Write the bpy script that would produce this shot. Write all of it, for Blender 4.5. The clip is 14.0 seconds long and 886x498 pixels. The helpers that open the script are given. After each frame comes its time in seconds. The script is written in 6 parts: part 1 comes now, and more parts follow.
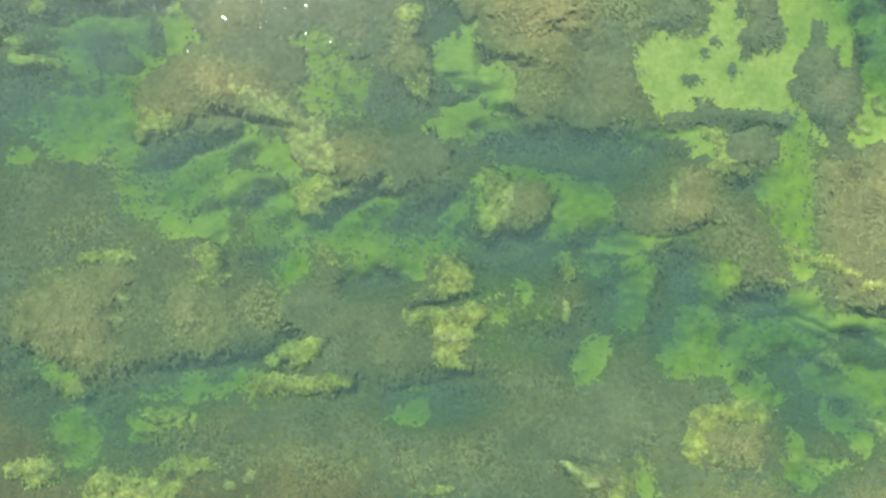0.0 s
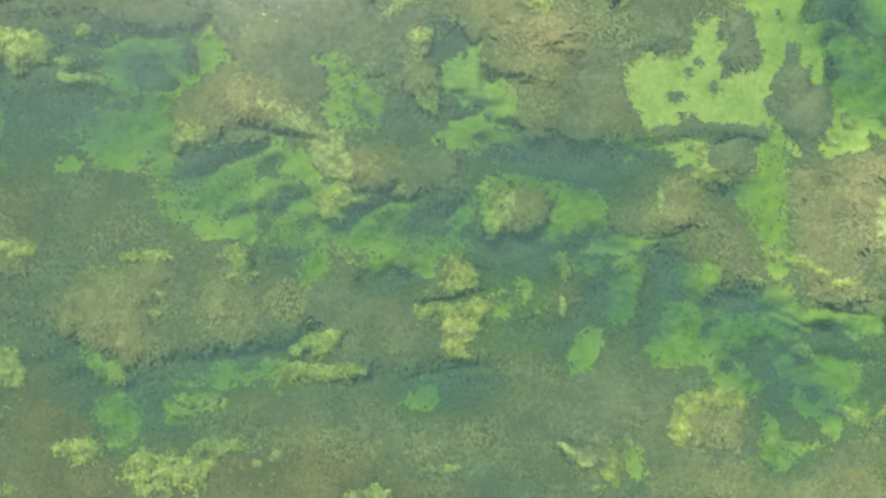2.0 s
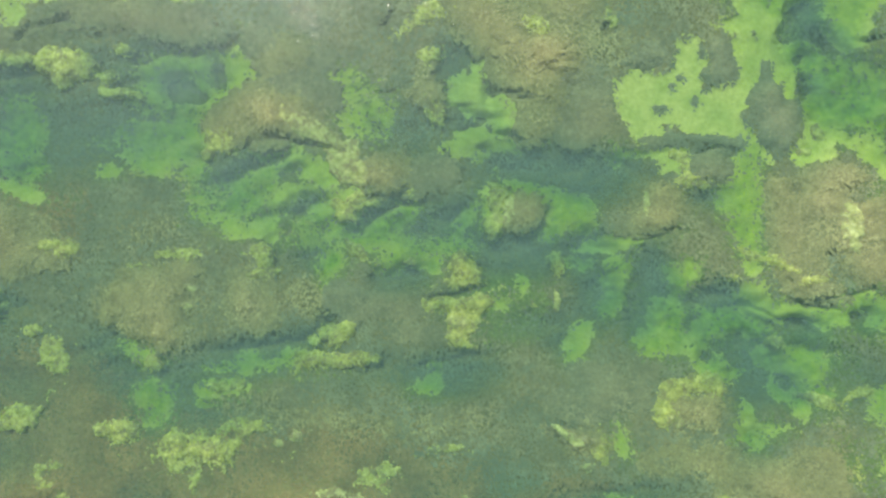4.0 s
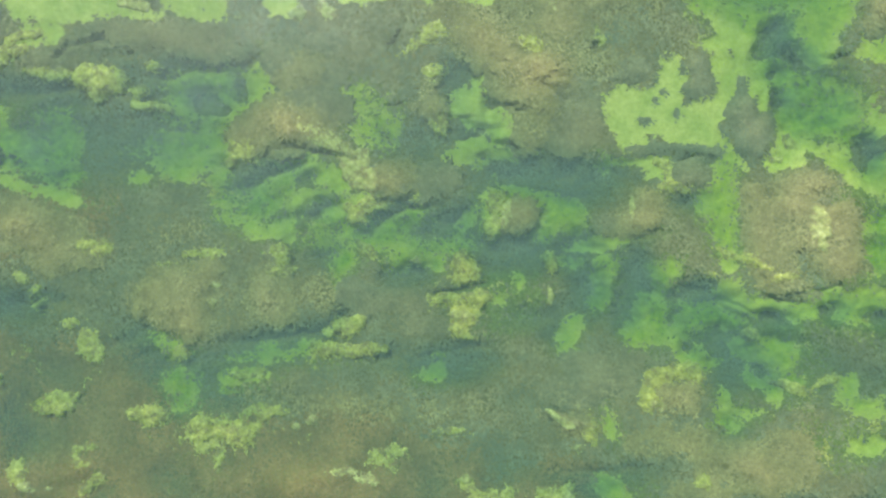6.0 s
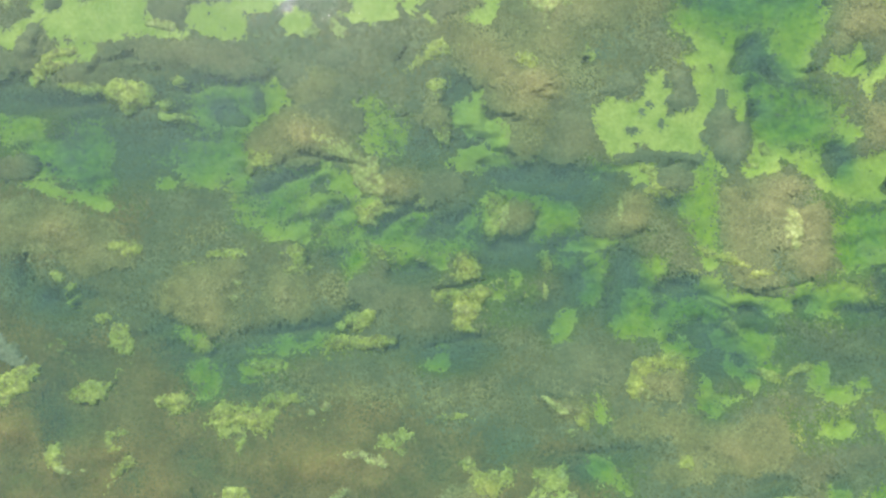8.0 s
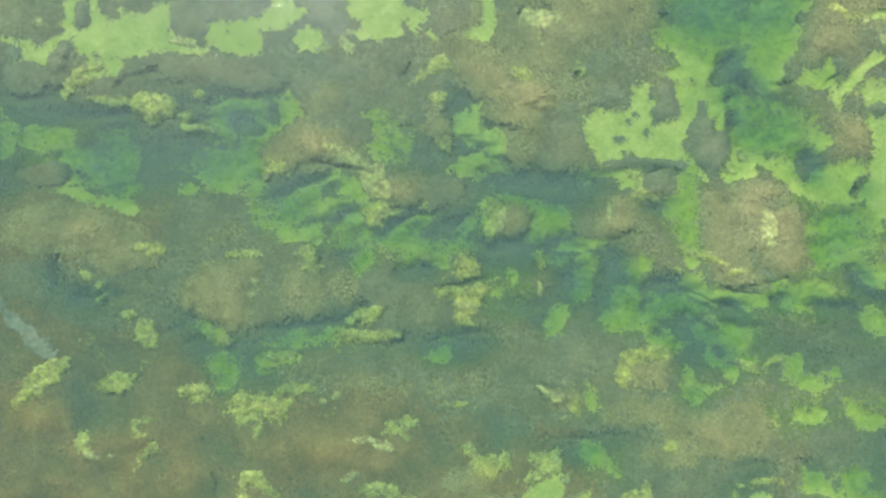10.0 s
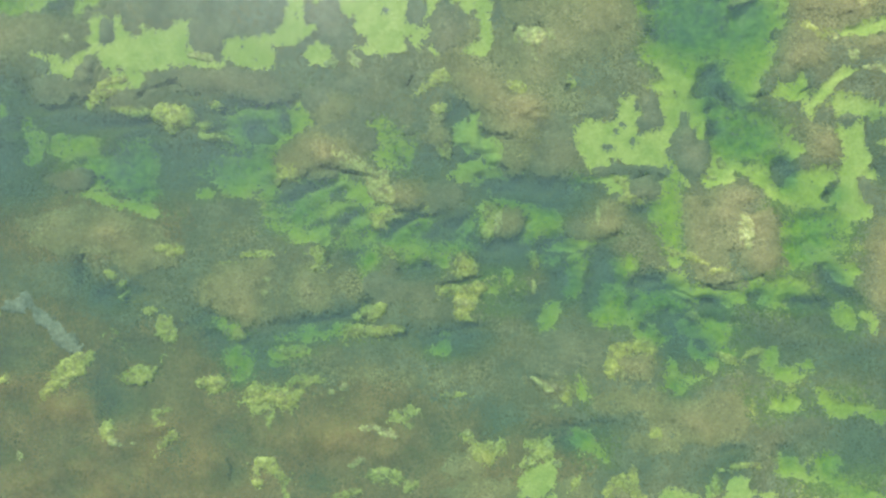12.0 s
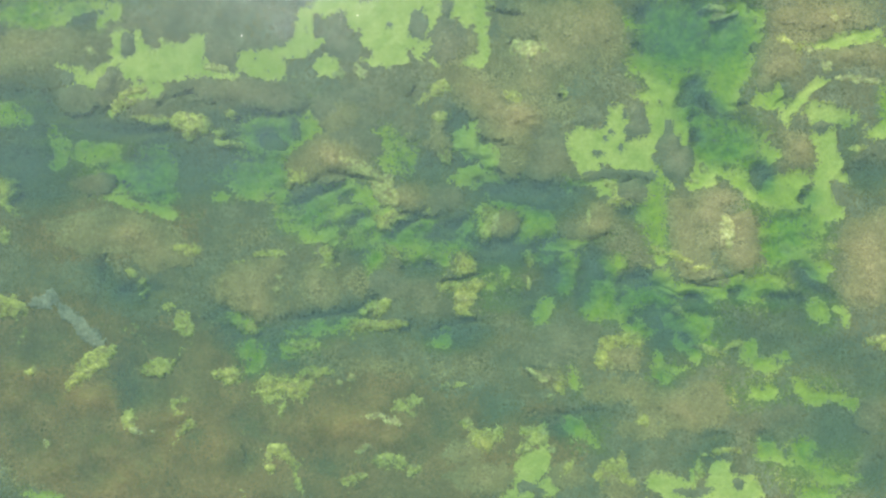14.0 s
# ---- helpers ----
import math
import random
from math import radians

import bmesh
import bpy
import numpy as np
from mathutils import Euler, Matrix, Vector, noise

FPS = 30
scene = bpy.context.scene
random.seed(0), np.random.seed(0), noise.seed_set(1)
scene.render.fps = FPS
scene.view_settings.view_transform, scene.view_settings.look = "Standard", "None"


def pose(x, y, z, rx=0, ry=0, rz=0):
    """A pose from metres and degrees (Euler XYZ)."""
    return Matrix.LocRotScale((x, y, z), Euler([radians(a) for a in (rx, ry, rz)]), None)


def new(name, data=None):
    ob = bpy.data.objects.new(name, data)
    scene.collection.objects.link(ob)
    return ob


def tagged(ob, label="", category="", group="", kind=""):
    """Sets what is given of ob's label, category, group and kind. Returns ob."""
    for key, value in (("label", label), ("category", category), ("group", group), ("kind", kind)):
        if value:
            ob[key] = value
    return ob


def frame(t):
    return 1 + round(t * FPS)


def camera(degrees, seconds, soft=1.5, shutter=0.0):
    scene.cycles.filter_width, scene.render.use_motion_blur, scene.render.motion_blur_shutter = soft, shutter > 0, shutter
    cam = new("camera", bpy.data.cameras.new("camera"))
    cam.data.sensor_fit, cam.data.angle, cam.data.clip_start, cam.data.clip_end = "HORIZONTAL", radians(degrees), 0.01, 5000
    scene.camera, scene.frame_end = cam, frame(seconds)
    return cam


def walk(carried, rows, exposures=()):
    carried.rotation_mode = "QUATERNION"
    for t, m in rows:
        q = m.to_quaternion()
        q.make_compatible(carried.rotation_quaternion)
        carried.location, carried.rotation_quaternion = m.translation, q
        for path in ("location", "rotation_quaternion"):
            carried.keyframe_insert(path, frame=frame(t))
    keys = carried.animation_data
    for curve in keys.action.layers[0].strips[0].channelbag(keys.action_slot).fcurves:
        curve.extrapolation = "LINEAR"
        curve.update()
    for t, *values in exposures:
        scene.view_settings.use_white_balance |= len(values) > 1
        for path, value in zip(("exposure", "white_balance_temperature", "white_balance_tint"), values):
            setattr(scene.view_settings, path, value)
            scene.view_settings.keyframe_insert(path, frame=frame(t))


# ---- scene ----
cam = camera(74.0, 14.0, soft=2.4)
PATH = [
    (0.0, pose(0.000, 0.000, 18.100, -0.280, 0.048, -0.000)),
    (0.5, pose(-0.062, -0.010, 18.518, -0.271, 0.062, -0.023)),
    (1.0, pose(-0.122, -0.010, 18.978, -0.228, 0.102, -0.003)),
    (1.5, pose(-0.170, -0.010, 19.464, -0.200, 0.149, 0.034)),
    (2.0, pose(-0.209, -0.005, 19.960, -0.181, 0.211, 0.072)),
    (2.5, pose(-0.246, -0.000, 20.464, -0.191, 0.301, 0.089)),
    (3.0, pose(-0.275, 0.002, 20.965, -0.213, 0.372, 0.142)),
    (5.5, pose(-0.365, -0.003, 23.540, -0.260, 0.469, 0.213)),
    (6.0, pose(-0.396, -0.000, 24.055, -0.259, 0.495, 0.172)),
    (6.5, pose(-0.431, -0.000, 24.575, -0.238, 0.485, 0.123)),
    (7.0, pose(-0.475, -0.010, 25.089, -0.235, 0.471, 0.072)),
    (7.5, pose(-0.520, -0.017, 25.610, -0.192, 0.454, 0.028)),
    (8.0, pose(-0.562, -0.034, 26.129, -0.181, 0.432, 0.003)),
    (10.5, pose(-0.742, -0.109, 28.725, 0.019, 0.222, -0.121)),
    (11.0, pose(-0.777, -0.129, 29.243, 0.069, 0.142, -0.115)),
    (11.5, pose(-0.818, -0.149, 29.762, 0.144, 0.070, -0.117)),
    (12.0, pose(-0.864, -0.174, 30.277, 0.185, 0.018, -0.141)),
    (12.5, pose(-0.912, -0.202, 30.787, 0.214, -0.056, -0.171)),
    (13.0, pose(-0.965, -0.229, 31.301, 0.252, -0.118, -0.192)),
    (13.5, pose(-1.019, -0.257, 31.821, 0.276, -0.196, -0.217)),
    (14.0, pose(-1.074, -0.285, 32.344, 0.304, -0.274, -0.235)),
]
walk(cam, PATH, exposures=[(0.0, 1.23, 7150, 9), (7.0, 1.27, 7050, 12), (14.0, 1.24, 6700, 15)])

# ---- light: high sun behind a thin haze, and the sky ----
SUN_WAY = Vector((-0.32, 0.68, 0.92)).normalized()
world = bpy.data.worlds.new("sky")
scene.world = world
world.use_nodes = True
wn = world.node_tree.nodes
sky = wn.new("ShaderNodeTexSky")
sky.sky_type, sky.sun_disc = "NISHITA", False
sky.sun_elevation = math.asin(SUN_WAY.z)
sky.sun_rotation = math.atan2(SUN_WAY.x, SUN_WAY.y)
sky.air_density, sky.dust_density, sky.ozone_density = 1.0, 1.5, 1.0
world.node_tree.links.new(sky.outputs[0], wn["Background"].inputs[0])
wn["Background"].inputs[1].default_value = 0.15

sun_data = bpy.data.lights.new("sun", "SUN")
sun_data.energy, sun_data.angle, sun_data.color = 2.7, radians(0.6), (1.0, 0.96, 0.88)
sun = new("sun", sun_data)
sun.rotation_euler = SUN_WAY.to_track_quat("Z", "Y").to_euler()

WATER = 0.23          # level of the water, over reef tops near zero


# ---- materials ----
def shader(name):
    mat = bpy.data.materials.new(name)
    mat.use_nodes = True
    nt = mat.node_tree
    nt.nodes.clear()
    return mat, nt


def node(nt, kind, **values):
    n = nt.nodes.new(kind)
    for key, value in values.items():
        n.inputs[key.replace("_", " ")].default_value = value
    return n


def ramp(nt, fac, stops):
    n = nt.nodes.new("ShaderNodeValToRGB")
    while len(n.color_ramp.elements) < len(stops):
        n.color_ramp.elements.new(0.5)
    for e, (pos, col) in zip(n.color_ramp.elements, stops):
        e.position, e.color = pos, (*col, 1)
    nt.links.new(fac, n.inputs[0])
    return n.outputs[0]


def blend(nt, fac, a, b, mode="MIX"):
    n = nt.nodes.new("ShaderNodeMix")
    n.data_type, n.blend_type = "RGBA", mode
    for socket, value in ((n.inputs[0], fac), (n.inputs[6], a), (n.inputs[7], b)):
        if hasattr(value, "links"):
            nt.links.new(value, socket)
        else:
            socket.default_value = value if isinstance(value, float) else (*value, 1)
    return n.outputs[2]


def grain(nt, scale, detail=4.0, rough=0.6):
    where = nt.nodes.new("ShaderNodeNewGeometry")
    n = node(nt, "ShaderNodeTexNoise", Scale=scale, Detail=detail, Roughness=rough)
    nt.links.new(where.outputs["Position"], n.inputs["Vector"])
    return n.outputs[0]


def finish(nt, colour, rough, relief, strength, distance):
    p = node(nt, "ShaderNodeBsdfPrincipled", Roughness=rough)
    p.inputs["Specular IOR Level"].default_value = 0.15
    bump = node(nt, "ShaderNodeBump", Strength=strength, Distance=distance)
    nt.links.new(relief, bump.inputs["Height"])
    nt.links.new(bump.outputs[0], p.inputs["Normal"])
    nt.links.new(colour, p.inputs["Base Color"])
    out = nt.nodes.new("ShaderNodeOutputMaterial")
    nt.links.new(p.outputs[0], out.inputs[0])


def two_scale(name, fine, coarse, dark, mid, light, rough=0.9, distance=0.06, island=False, bare=None):
    """A rough natural surface: a colour range at a fine grain, drifting at a coarse one."""
    mat, nt = shader(name)
    f, c = grain(nt, fine), grain(nt, coarse, 3.0)
    if island:
        geo = nt.nodes.new("ShaderNodeNewGeometry")
        clump = ramp(nt, grain(nt, 4.2, 4.0, 0.6), [(0.34, (0, 0, 0)), (0.66, (1, 1, 1))])
        f = blend(nt, 0.6, geo.outputs["Random Per Island"], clump)
        base = ramp(nt, f, [(0.1, dark), (0.5, mid), (0.84, light), (0.93, tuple(1.2 * v for v in light))])
    else:
        base = ramp(nt, f, [(0.33, dark), (0.5, mid), (0.67, light)])
    if bare:
        base = blend(nt, ramp(nt, grain(nt, 3.2, 5.0, 0.7), [(0.41, (0, 0, 0)), (0.55, (1, 1, 1))]), bare, base)
    drift = ramp(nt, c, [(0.35, (0.74, 0.77, 0.74)), (0.65, (1.19, 1.15, 1.11))])
    hue = ramp(nt, grain(nt, 0.17, 3.0), [(0.38, (0.93, 1.0, 1.04)), (0.62, (1.05, 1.01, 0.95))])
    drift = blend(nt, 1.0, drift, hue, "MULTIPLY")
    finish(nt, blend(nt, 1.0, base, drift, "MULTIPLY"), rough, grain(nt, fine * 1.7), 0.6, 0.015 if island else distance)
    return mat


def bed_material():
    """Reef rock under short weed, and pale sand where the mesh says that sand lies."""
    mat, nt = shader("seabed")
    att = nt.nodes.new("ShaderNodeAttribute")
    att.attribute_name = "sand"
    rag = grain(nt, 5.0, 5.0, 0.65)
    add = nt.nodes.new("ShaderNodeMath")
    add.operation = "MULTIPLY_ADD"
    add.inputs[1].default_value = 1.3
    nt.links.new(rag, add.inputs[0])
    nt.links.new(att.outputs["Fac"], add.inputs[2])
    film = nt.nodes.new("ShaderNodeAttribute")
    film.attribute_name = "film"
    edge = blend(nt, film.outputs["Fac"], ramp(nt, add.outputs[0], [(0.92, (0, 0, 0)), (1.28, (1, 1, 1))]),
                 ramp(nt, att.outputs["Fac"], [(0.05, (0, 0, 0)), (0.9, (1, 1, 1))]))
    rock = blend(nt, 1.0, ramp(nt, grain(nt, 9.0), [(0.35, (0.12, 0.118, 0.065)), (0.65, (0.24, 0.22, 0.12))]),
                 ramp(nt, grain(nt, 0.5), [(0.35, (0.7, 0.8, 0.75)), (0.65, (1.2, 1.15, 1.0))]), "MULTIPLY")
    sand = blend(nt, 1.0, ramp(nt, grain(nt, 7.0, 6.0), [(0.3, (0.365, 0.425, 0.120)), (0.52, (0.46, 0.515, 0.162)), (0.72, (0.535, 0.58, 0.21))]),
                 ramp(nt, grain(nt, 1.1, 4.0), [(0.35, (0.80, 0.88, 0.74)), (0.6, (1.05, 1.03, 1.0))]), "MULTIPLY")
    algae = blend(nt, 1.0, ramp(nt, grain(nt, 4.0, 6.0), [(0.3, GREEN_LOW), (0.55, GREEN_MID), (0.75, GREEN_HIGH)]),
                  ramp(nt, grain(nt, 1.7, 5.0, 0.65), [(0.36, (0.55, 0.68, 0.66)), (0.62, (1.22, 1.12, 1.0))]), "MULTIPLY")
    sand = blend(nt, film.outputs["Fac"], sand, algae)
    growth = nt.nodes.new("ShaderNodeAttribute")
    growth.attribute_name = "growth"
    rock = blend(nt, growth.outputs["Fac"], rock, ramp(nt, grain(nt, 9.0), [(0.35, (0.09, 0.145, 0.045)), (0.65, (0.17, 0.25, 0.07))]))
    finish(nt, blend(nt, edge, rock, sand), 0.93, grain(nt, 8.0, 6.0), 0.5, 0.06)
    return mat


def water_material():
    """Clear green sea as one sheet: lost and scattered light is painted into its colour by a stored depth; the rippled
    top mirrors the sky.
    """
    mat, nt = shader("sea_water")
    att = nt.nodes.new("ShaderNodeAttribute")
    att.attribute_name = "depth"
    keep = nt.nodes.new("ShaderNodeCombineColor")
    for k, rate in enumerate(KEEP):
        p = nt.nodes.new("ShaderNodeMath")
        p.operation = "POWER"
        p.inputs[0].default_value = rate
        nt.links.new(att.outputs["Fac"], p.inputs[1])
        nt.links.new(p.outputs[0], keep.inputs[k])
    # haze of the deeper water, laid on the sheet as a diffuse colour
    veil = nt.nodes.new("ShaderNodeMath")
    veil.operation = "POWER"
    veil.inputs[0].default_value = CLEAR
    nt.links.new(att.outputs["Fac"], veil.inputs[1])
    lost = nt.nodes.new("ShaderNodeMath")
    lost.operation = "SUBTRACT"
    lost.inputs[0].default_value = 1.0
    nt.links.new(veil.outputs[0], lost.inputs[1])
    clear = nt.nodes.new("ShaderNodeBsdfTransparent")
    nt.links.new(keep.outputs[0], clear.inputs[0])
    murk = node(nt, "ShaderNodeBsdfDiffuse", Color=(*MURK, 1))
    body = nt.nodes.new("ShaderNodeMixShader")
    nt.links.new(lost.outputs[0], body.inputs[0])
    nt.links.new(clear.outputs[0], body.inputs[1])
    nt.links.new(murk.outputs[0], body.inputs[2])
    # ripples: short steep wavelets, each facet turned its own way
    where = nt.nodes.new("ShaderNodeNewGeometry")
    waves = node(nt, "ShaderNodeTexNoise", Scale=RIPPLE_SCALE, Detail=1.0, Roughness=0.5)
    nt.links.new(where.outputs["Position"], waves.inputs["Vector"])
    slope = nt.nodes.new("ShaderNodeVectorMath")
    slope.operation = "MULTIPLY_ADD"
    slope.inputs[1].default_value = (RIPPLE, RIPPLE, 0.0)
    slope.inputs[2].default_value = (-0.5 * RIPPLE, -0.5 * RIPPLE, 1.0)
    nt.links.new(waves.outputs["Color"], slope.inputs[0])
    unit = nt.nodes.new("ShaderNodeVectorMath")
    unit.operation = "NORMALIZE"
    nt.links.new(slope.outputs[0], unit.inputs[0])
    facets = node(nt, "ShaderNodeBsdfGlossy", Roughness=0.06)
    nt.links.new(unit.outputs[0], facets.inputs["Normal"])
    haze = node(nt, "ShaderNodeBsdfGlossy", Roughness=0.45)
    shine = nt.nodes.new("ShaderNodeMixShader")
    shine.inputs[0].default_value = 0.4
    nt.links.new(facets.outputs[0], shine.inputs[1])
    nt.links.new(haze.outputs[0], shine.inputs[2])
    fres = node(nt, "ShaderNodeFresnel", IOR=1.33)
    top = nt.nodes.new("ShaderNodeMixShader")
    nt.links.new(fres.outputs[0], top.inputs[0])
    nt.links.new(body.outputs[0], top.inputs[1])
    nt.links.new(shine.outputs[0], top.inputs[2])
    out = nt.nodes.new("ShaderNodeOutputMaterial")
    nt.links.new(top.outputs[0], out.inputs[0])
    return mat


# depth tint and haze painted on the water sheet, in place of a volume
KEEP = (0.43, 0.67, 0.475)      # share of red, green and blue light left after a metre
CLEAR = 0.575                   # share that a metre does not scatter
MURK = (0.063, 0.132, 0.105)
RIPPLE, RIPPLE_SCALE = 0.59, 15.0   # steepness of the wavelets, and how many in a metre
GREEN_LOW, GREEN_MID, GREEN_HIGH = (0.16, 0.275, 0.016), (0.27, 0.415, 0.026), (0.40, 0.52, 0.05)
SEABED = bed_material()
SEA = water_material()
BROWN_TURF = two_scale("brown_turf", 9, 0.6, (0.236, 0.223, 0.112), (0.286, 0.270, 0.138), (0.346, 0.326, 0.168), island=True)
OLIVE_TURF = two_scale("olive_turf", 9, 0.6, (0.187, 0.187, 0.115), (0.224, 0.223, 0.137), (0.267, 0.263, 0.164), island=True)
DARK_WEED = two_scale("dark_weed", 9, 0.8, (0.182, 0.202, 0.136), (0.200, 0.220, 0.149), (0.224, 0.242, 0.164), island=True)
AMBER_WEED = two_scale("amber_weed", 9, 0.7, (0.204, 0.163, 0.080), (0.241, 0.192, 0.094), (0.284, 0.226, 0.113), island=True)
GREEN_WEED = two_scale("green_weed", 9, 0.7, (0.130, 0.178, 0.060), (0.180, 0.240, 0.080), (0.25, 0.310, 0.11), island=True)
YELLOW_FROND = two_scale("yellow_frond", 9, 0.8, (0.25, 0.27, 0.07), (0.37, 0.395, 0.12), (0.50, 0.515, 0.19), island=True)
MOUND_ROCK = two_scale("mound_rock", 7, 0.7, (0.185, 0.178, 0.092), (0.235, 0.226, 0.118), (0.297, 0.282, 0.150), distance=0.025)
OLIVE_ROCK = two_scale("olive_rock", 7, 0.7, (0.165, 0.172, 0.112), (0.205, 0.211, 0.138), (0.25, 0.254, 0.168), distance=0.02)
CRUST = two_scale("yellow_crust", 6, 1.3, (0.27, 0.29, 0.075), (0.42, 0.44, 0.13), (0.58, 0.59, 0.23), distance=0.025, bare=(0.235, 0.225, 0.11))
PALE_CRUST = two_scale("pale_crust", 6, 1.3, (0.28, 0.30, 0.12), (0.42, 0.445, 0.185), (0.57, 0.58, 0.29), distance=0.05, bare=(0.26, 0.24, 0.13))
SILT = two_scale("grey_silt", 5, 1.3, (0.21, 0.215, 0.17), (0.26, 0.265, 0.22), (0.33, 0.335, 0.285), distance=0.05)
AMBER_ROCK = two_scale("amber_rock", 7, 0.7, (0.158, 0.148, 0.067), (0.190, 0.178, 0.081), (0.230, 0.215, 0.100), distance=0.025)
BROWN_ROCK = two_scale("brown_rock", 6, 1.3, (0.13, 0.118, 0.066), (0.255, 0.236, 0.134), (0.40, 0.372, 0.23), distance=0.10)


# ---- smooth random fields on arrays ----
def lattice(ix, iy, seed):
    h = (ix.astype(np.int64) * 374761393 + iy.astype(np.int64) * 668265263 + seed * 1274126177) & 0xFFFFFFFF
    h = ((h ^ (h >> 13)) * 1103515245) & 0xFFFFFFFF
    return ((h ^ (h >> 16)) & 0xFFFF) / 32767.5 - 1.0


def field(x, y, size, seed, octaves=3, gain=0.5):
    """Smooth noise from -1 to 1, with forms of the given size in metres."""
    total, amp, reach = np.zeros_like(x), 1.0, 0.0
    for k in range(octaves):
        u, v = x / size * 2 ** k, y / size * 2 ** k
        iu, iv = np.floor(u), np.floor(v)
        fu, fv = u - iu, v - iv
        fu, fv = fu * fu * (3 - 2 * fu), fv * fv * (3 - 2 * fv)
        a, b = lattice(iu, iv, seed + k), lattice(iu + 1, iv, seed + k)
        c, d = lattice(iu, iv + 1, seed + k), lattice(iu + 1, iv + 1, seed + k)
        total += amp * (a + (b - a) * fu + (c - a) * fv + (a - b - c + d) * fu * fv)
        reach += amp
        amp *= gain
    return total / reach


def smooth(a, lo, hi):
    t = np.clip((a - lo) / (hi - lo), 0, 1)
    return t * t * (3 - 2 * t)


# ---- the plan: a fine grid where the camera looks, wide steps beyond ----
STEP = 0.065
FAR = [40.0, 70.0, 150.0, 400.0, 1500.0]
GX = np.concatenate([[-f for f in FAR[::-1]], np.arange(-28.0, 26.01, STEP), FAR])
GY = np.concatenate([[-f for f in FAR[::-1]], np.arange(-16.5, 16.51, STEP), FAR])
X, Y = np.meshgrid(GX, GY, indexing="ij")
WX = X + 0.13 * field(X, Y, 1.6, 11) + 0.13 * field(X, Y, 0.5, 12, 4, 0.7)
WY = Y + 0.13 * field(X, Y, 1.6, 21) + 0.13 * field(X, Y, 0.5, 22, 4, 0.7)
RAG = field(X, Y, 1.0, 51, 5, 0.78) * 1.5
WISP = field(X, Y, 1.3, 61, 5, 0.72) * 1.4        # strands of weed over the green bottoms
LUMPS = field(X, Y, 0.9, 31, 4)
DRIFT = field(X, Y, 1.5, 101, 4, 0.65) * 1.3     # deeper patches in the green bottoms
FINE = field(X, Y, 0.42, 81, 3, 0.7) * 1.4      # small knobs and ragged rims
SLOW = field(X, Y, 4.5, 41, 3)
FLAT = -0.22                   # mean level of the reef flat
BED = 0.085 * SLOW + 0.03 * LUMPS + 0.012 * FINE + FLAT + 0.15 * smooth(X, 3.0, 18.0) - 0.05 * smooth(-X, 3.0, 12.0)
SAND = np.zeros_like(X)
FILM = np.zeros_like(X)
WARM = np.zeros_like(X)         # where the flat rises and its turf is brown
CUT = np.zeros_like(X)          # depth of the cracks
HOLLOW = np.zeros_like(X)       # where only dark weed grows
GREEN = np.zeros_like(X)        # where green weed mingles with the turf
AMBER = np.zeros_like(X)        # where golden-brown weed takes over
BARE = np.zeros_like(X)        # where no general turf grows
TOP = None


RELIEF = 0.5                   # metres of real depth for each unit of the plan
JOIN = 0.09                    # metres over which neighbouring ovals flow together


def inside(ovals, box=None, rough=1.0):
    """Metres inside the union of warped ovals (x, y, half length, half width, turn); below zero outside."""
    wx, wy = (WX, WY) if box is None else (WX[box], WY[box])
    rag = RAG if box is None else RAG[box]
    total = np.zeros_like(wx)
    for x, y, a, b, turn in ovals:
        c, s = math.cos(radians(turn)), math.sin(radians(turn))
        u, v = ((wx - x) * c + (wy - y) * s) / a, ((wy - y) * c - (wx - x) * s) / b
        k = min(a, b)
        total += np.exp(np.clip(((1 - np.sqrt(u * u + v * v)) * k + rag * rough * min(0.24, 0.6 * k)) / JOIN, -40, 40))
    return JOIN * np.log(total + 1e-12)


def green_growth(*ovals):
    global GREEN
    GREEN = np.maximum(GREEN, smooth(inside(ovals, None, 0.8), -0.9, 1.0))


def amber_growth(*ovals):
    global AMBER
    AMBER = np.maximum(AMBER, smooth(inside(ovals, None, 0.8), -1.6, 0.8))


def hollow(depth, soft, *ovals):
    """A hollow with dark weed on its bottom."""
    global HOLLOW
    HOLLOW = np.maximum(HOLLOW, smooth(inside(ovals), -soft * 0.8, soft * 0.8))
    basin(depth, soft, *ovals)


def basin(depth, soft, *ovals):
    global BED
    d = inside(ovals)
    s = smooth(d, -soft * 0.8 - 0.1, soft * 1.15)
    BED = np.minimum(BED, BED * (1 - 0.7 * s) - (RELIEF * depth + 0.3 * FLAT) * s)


def swell(height, *ovals):
    global BED, WARM
    s = smooth(inside(ovals), -1.0, 1.6)
    BED, WARM = BED + RELIEF * height * s, np.maximum(WARM, s)


def crack(depth, *ovals):
    global BED, CUT
    cut = 0.7 * depth * smooth(inside(ovals), -0.06, 0.09)
    BED, CUT = BED - cut, np.maximum(CUT, cut)


def sand(depth, soft, green, *ovals):
    """Sand in a hollow; green: how far a film of green algae covers it."""
    global SAND, FILM, GREEN, BED
    d = inside(ovals, None, 1.7 - 0.6 * green) + 0.06
    basin(depth, soft, *ovals)
    cover = smooth(d, -0.14 - (0.24 + 0.41 * green) * soft, 0.10 + (0.20 + 0.64 * green) * soft)
    cover = cover * (1 - min(0.65, 1.1 * soft) * green * smooth(WISP, 0.1, 0.7))
    BED -= 0.14 * green * cover * smooth(DRIFT, 0.0, 0.7)
    FILM = np.maximum(FILM * (1 - cover), cover * green)
    SAND = np.maximum(SAND, cover)
    GREEN = np.maximum(GREEN, 0.75 * green * smooth(d, -0.75, 0.1))


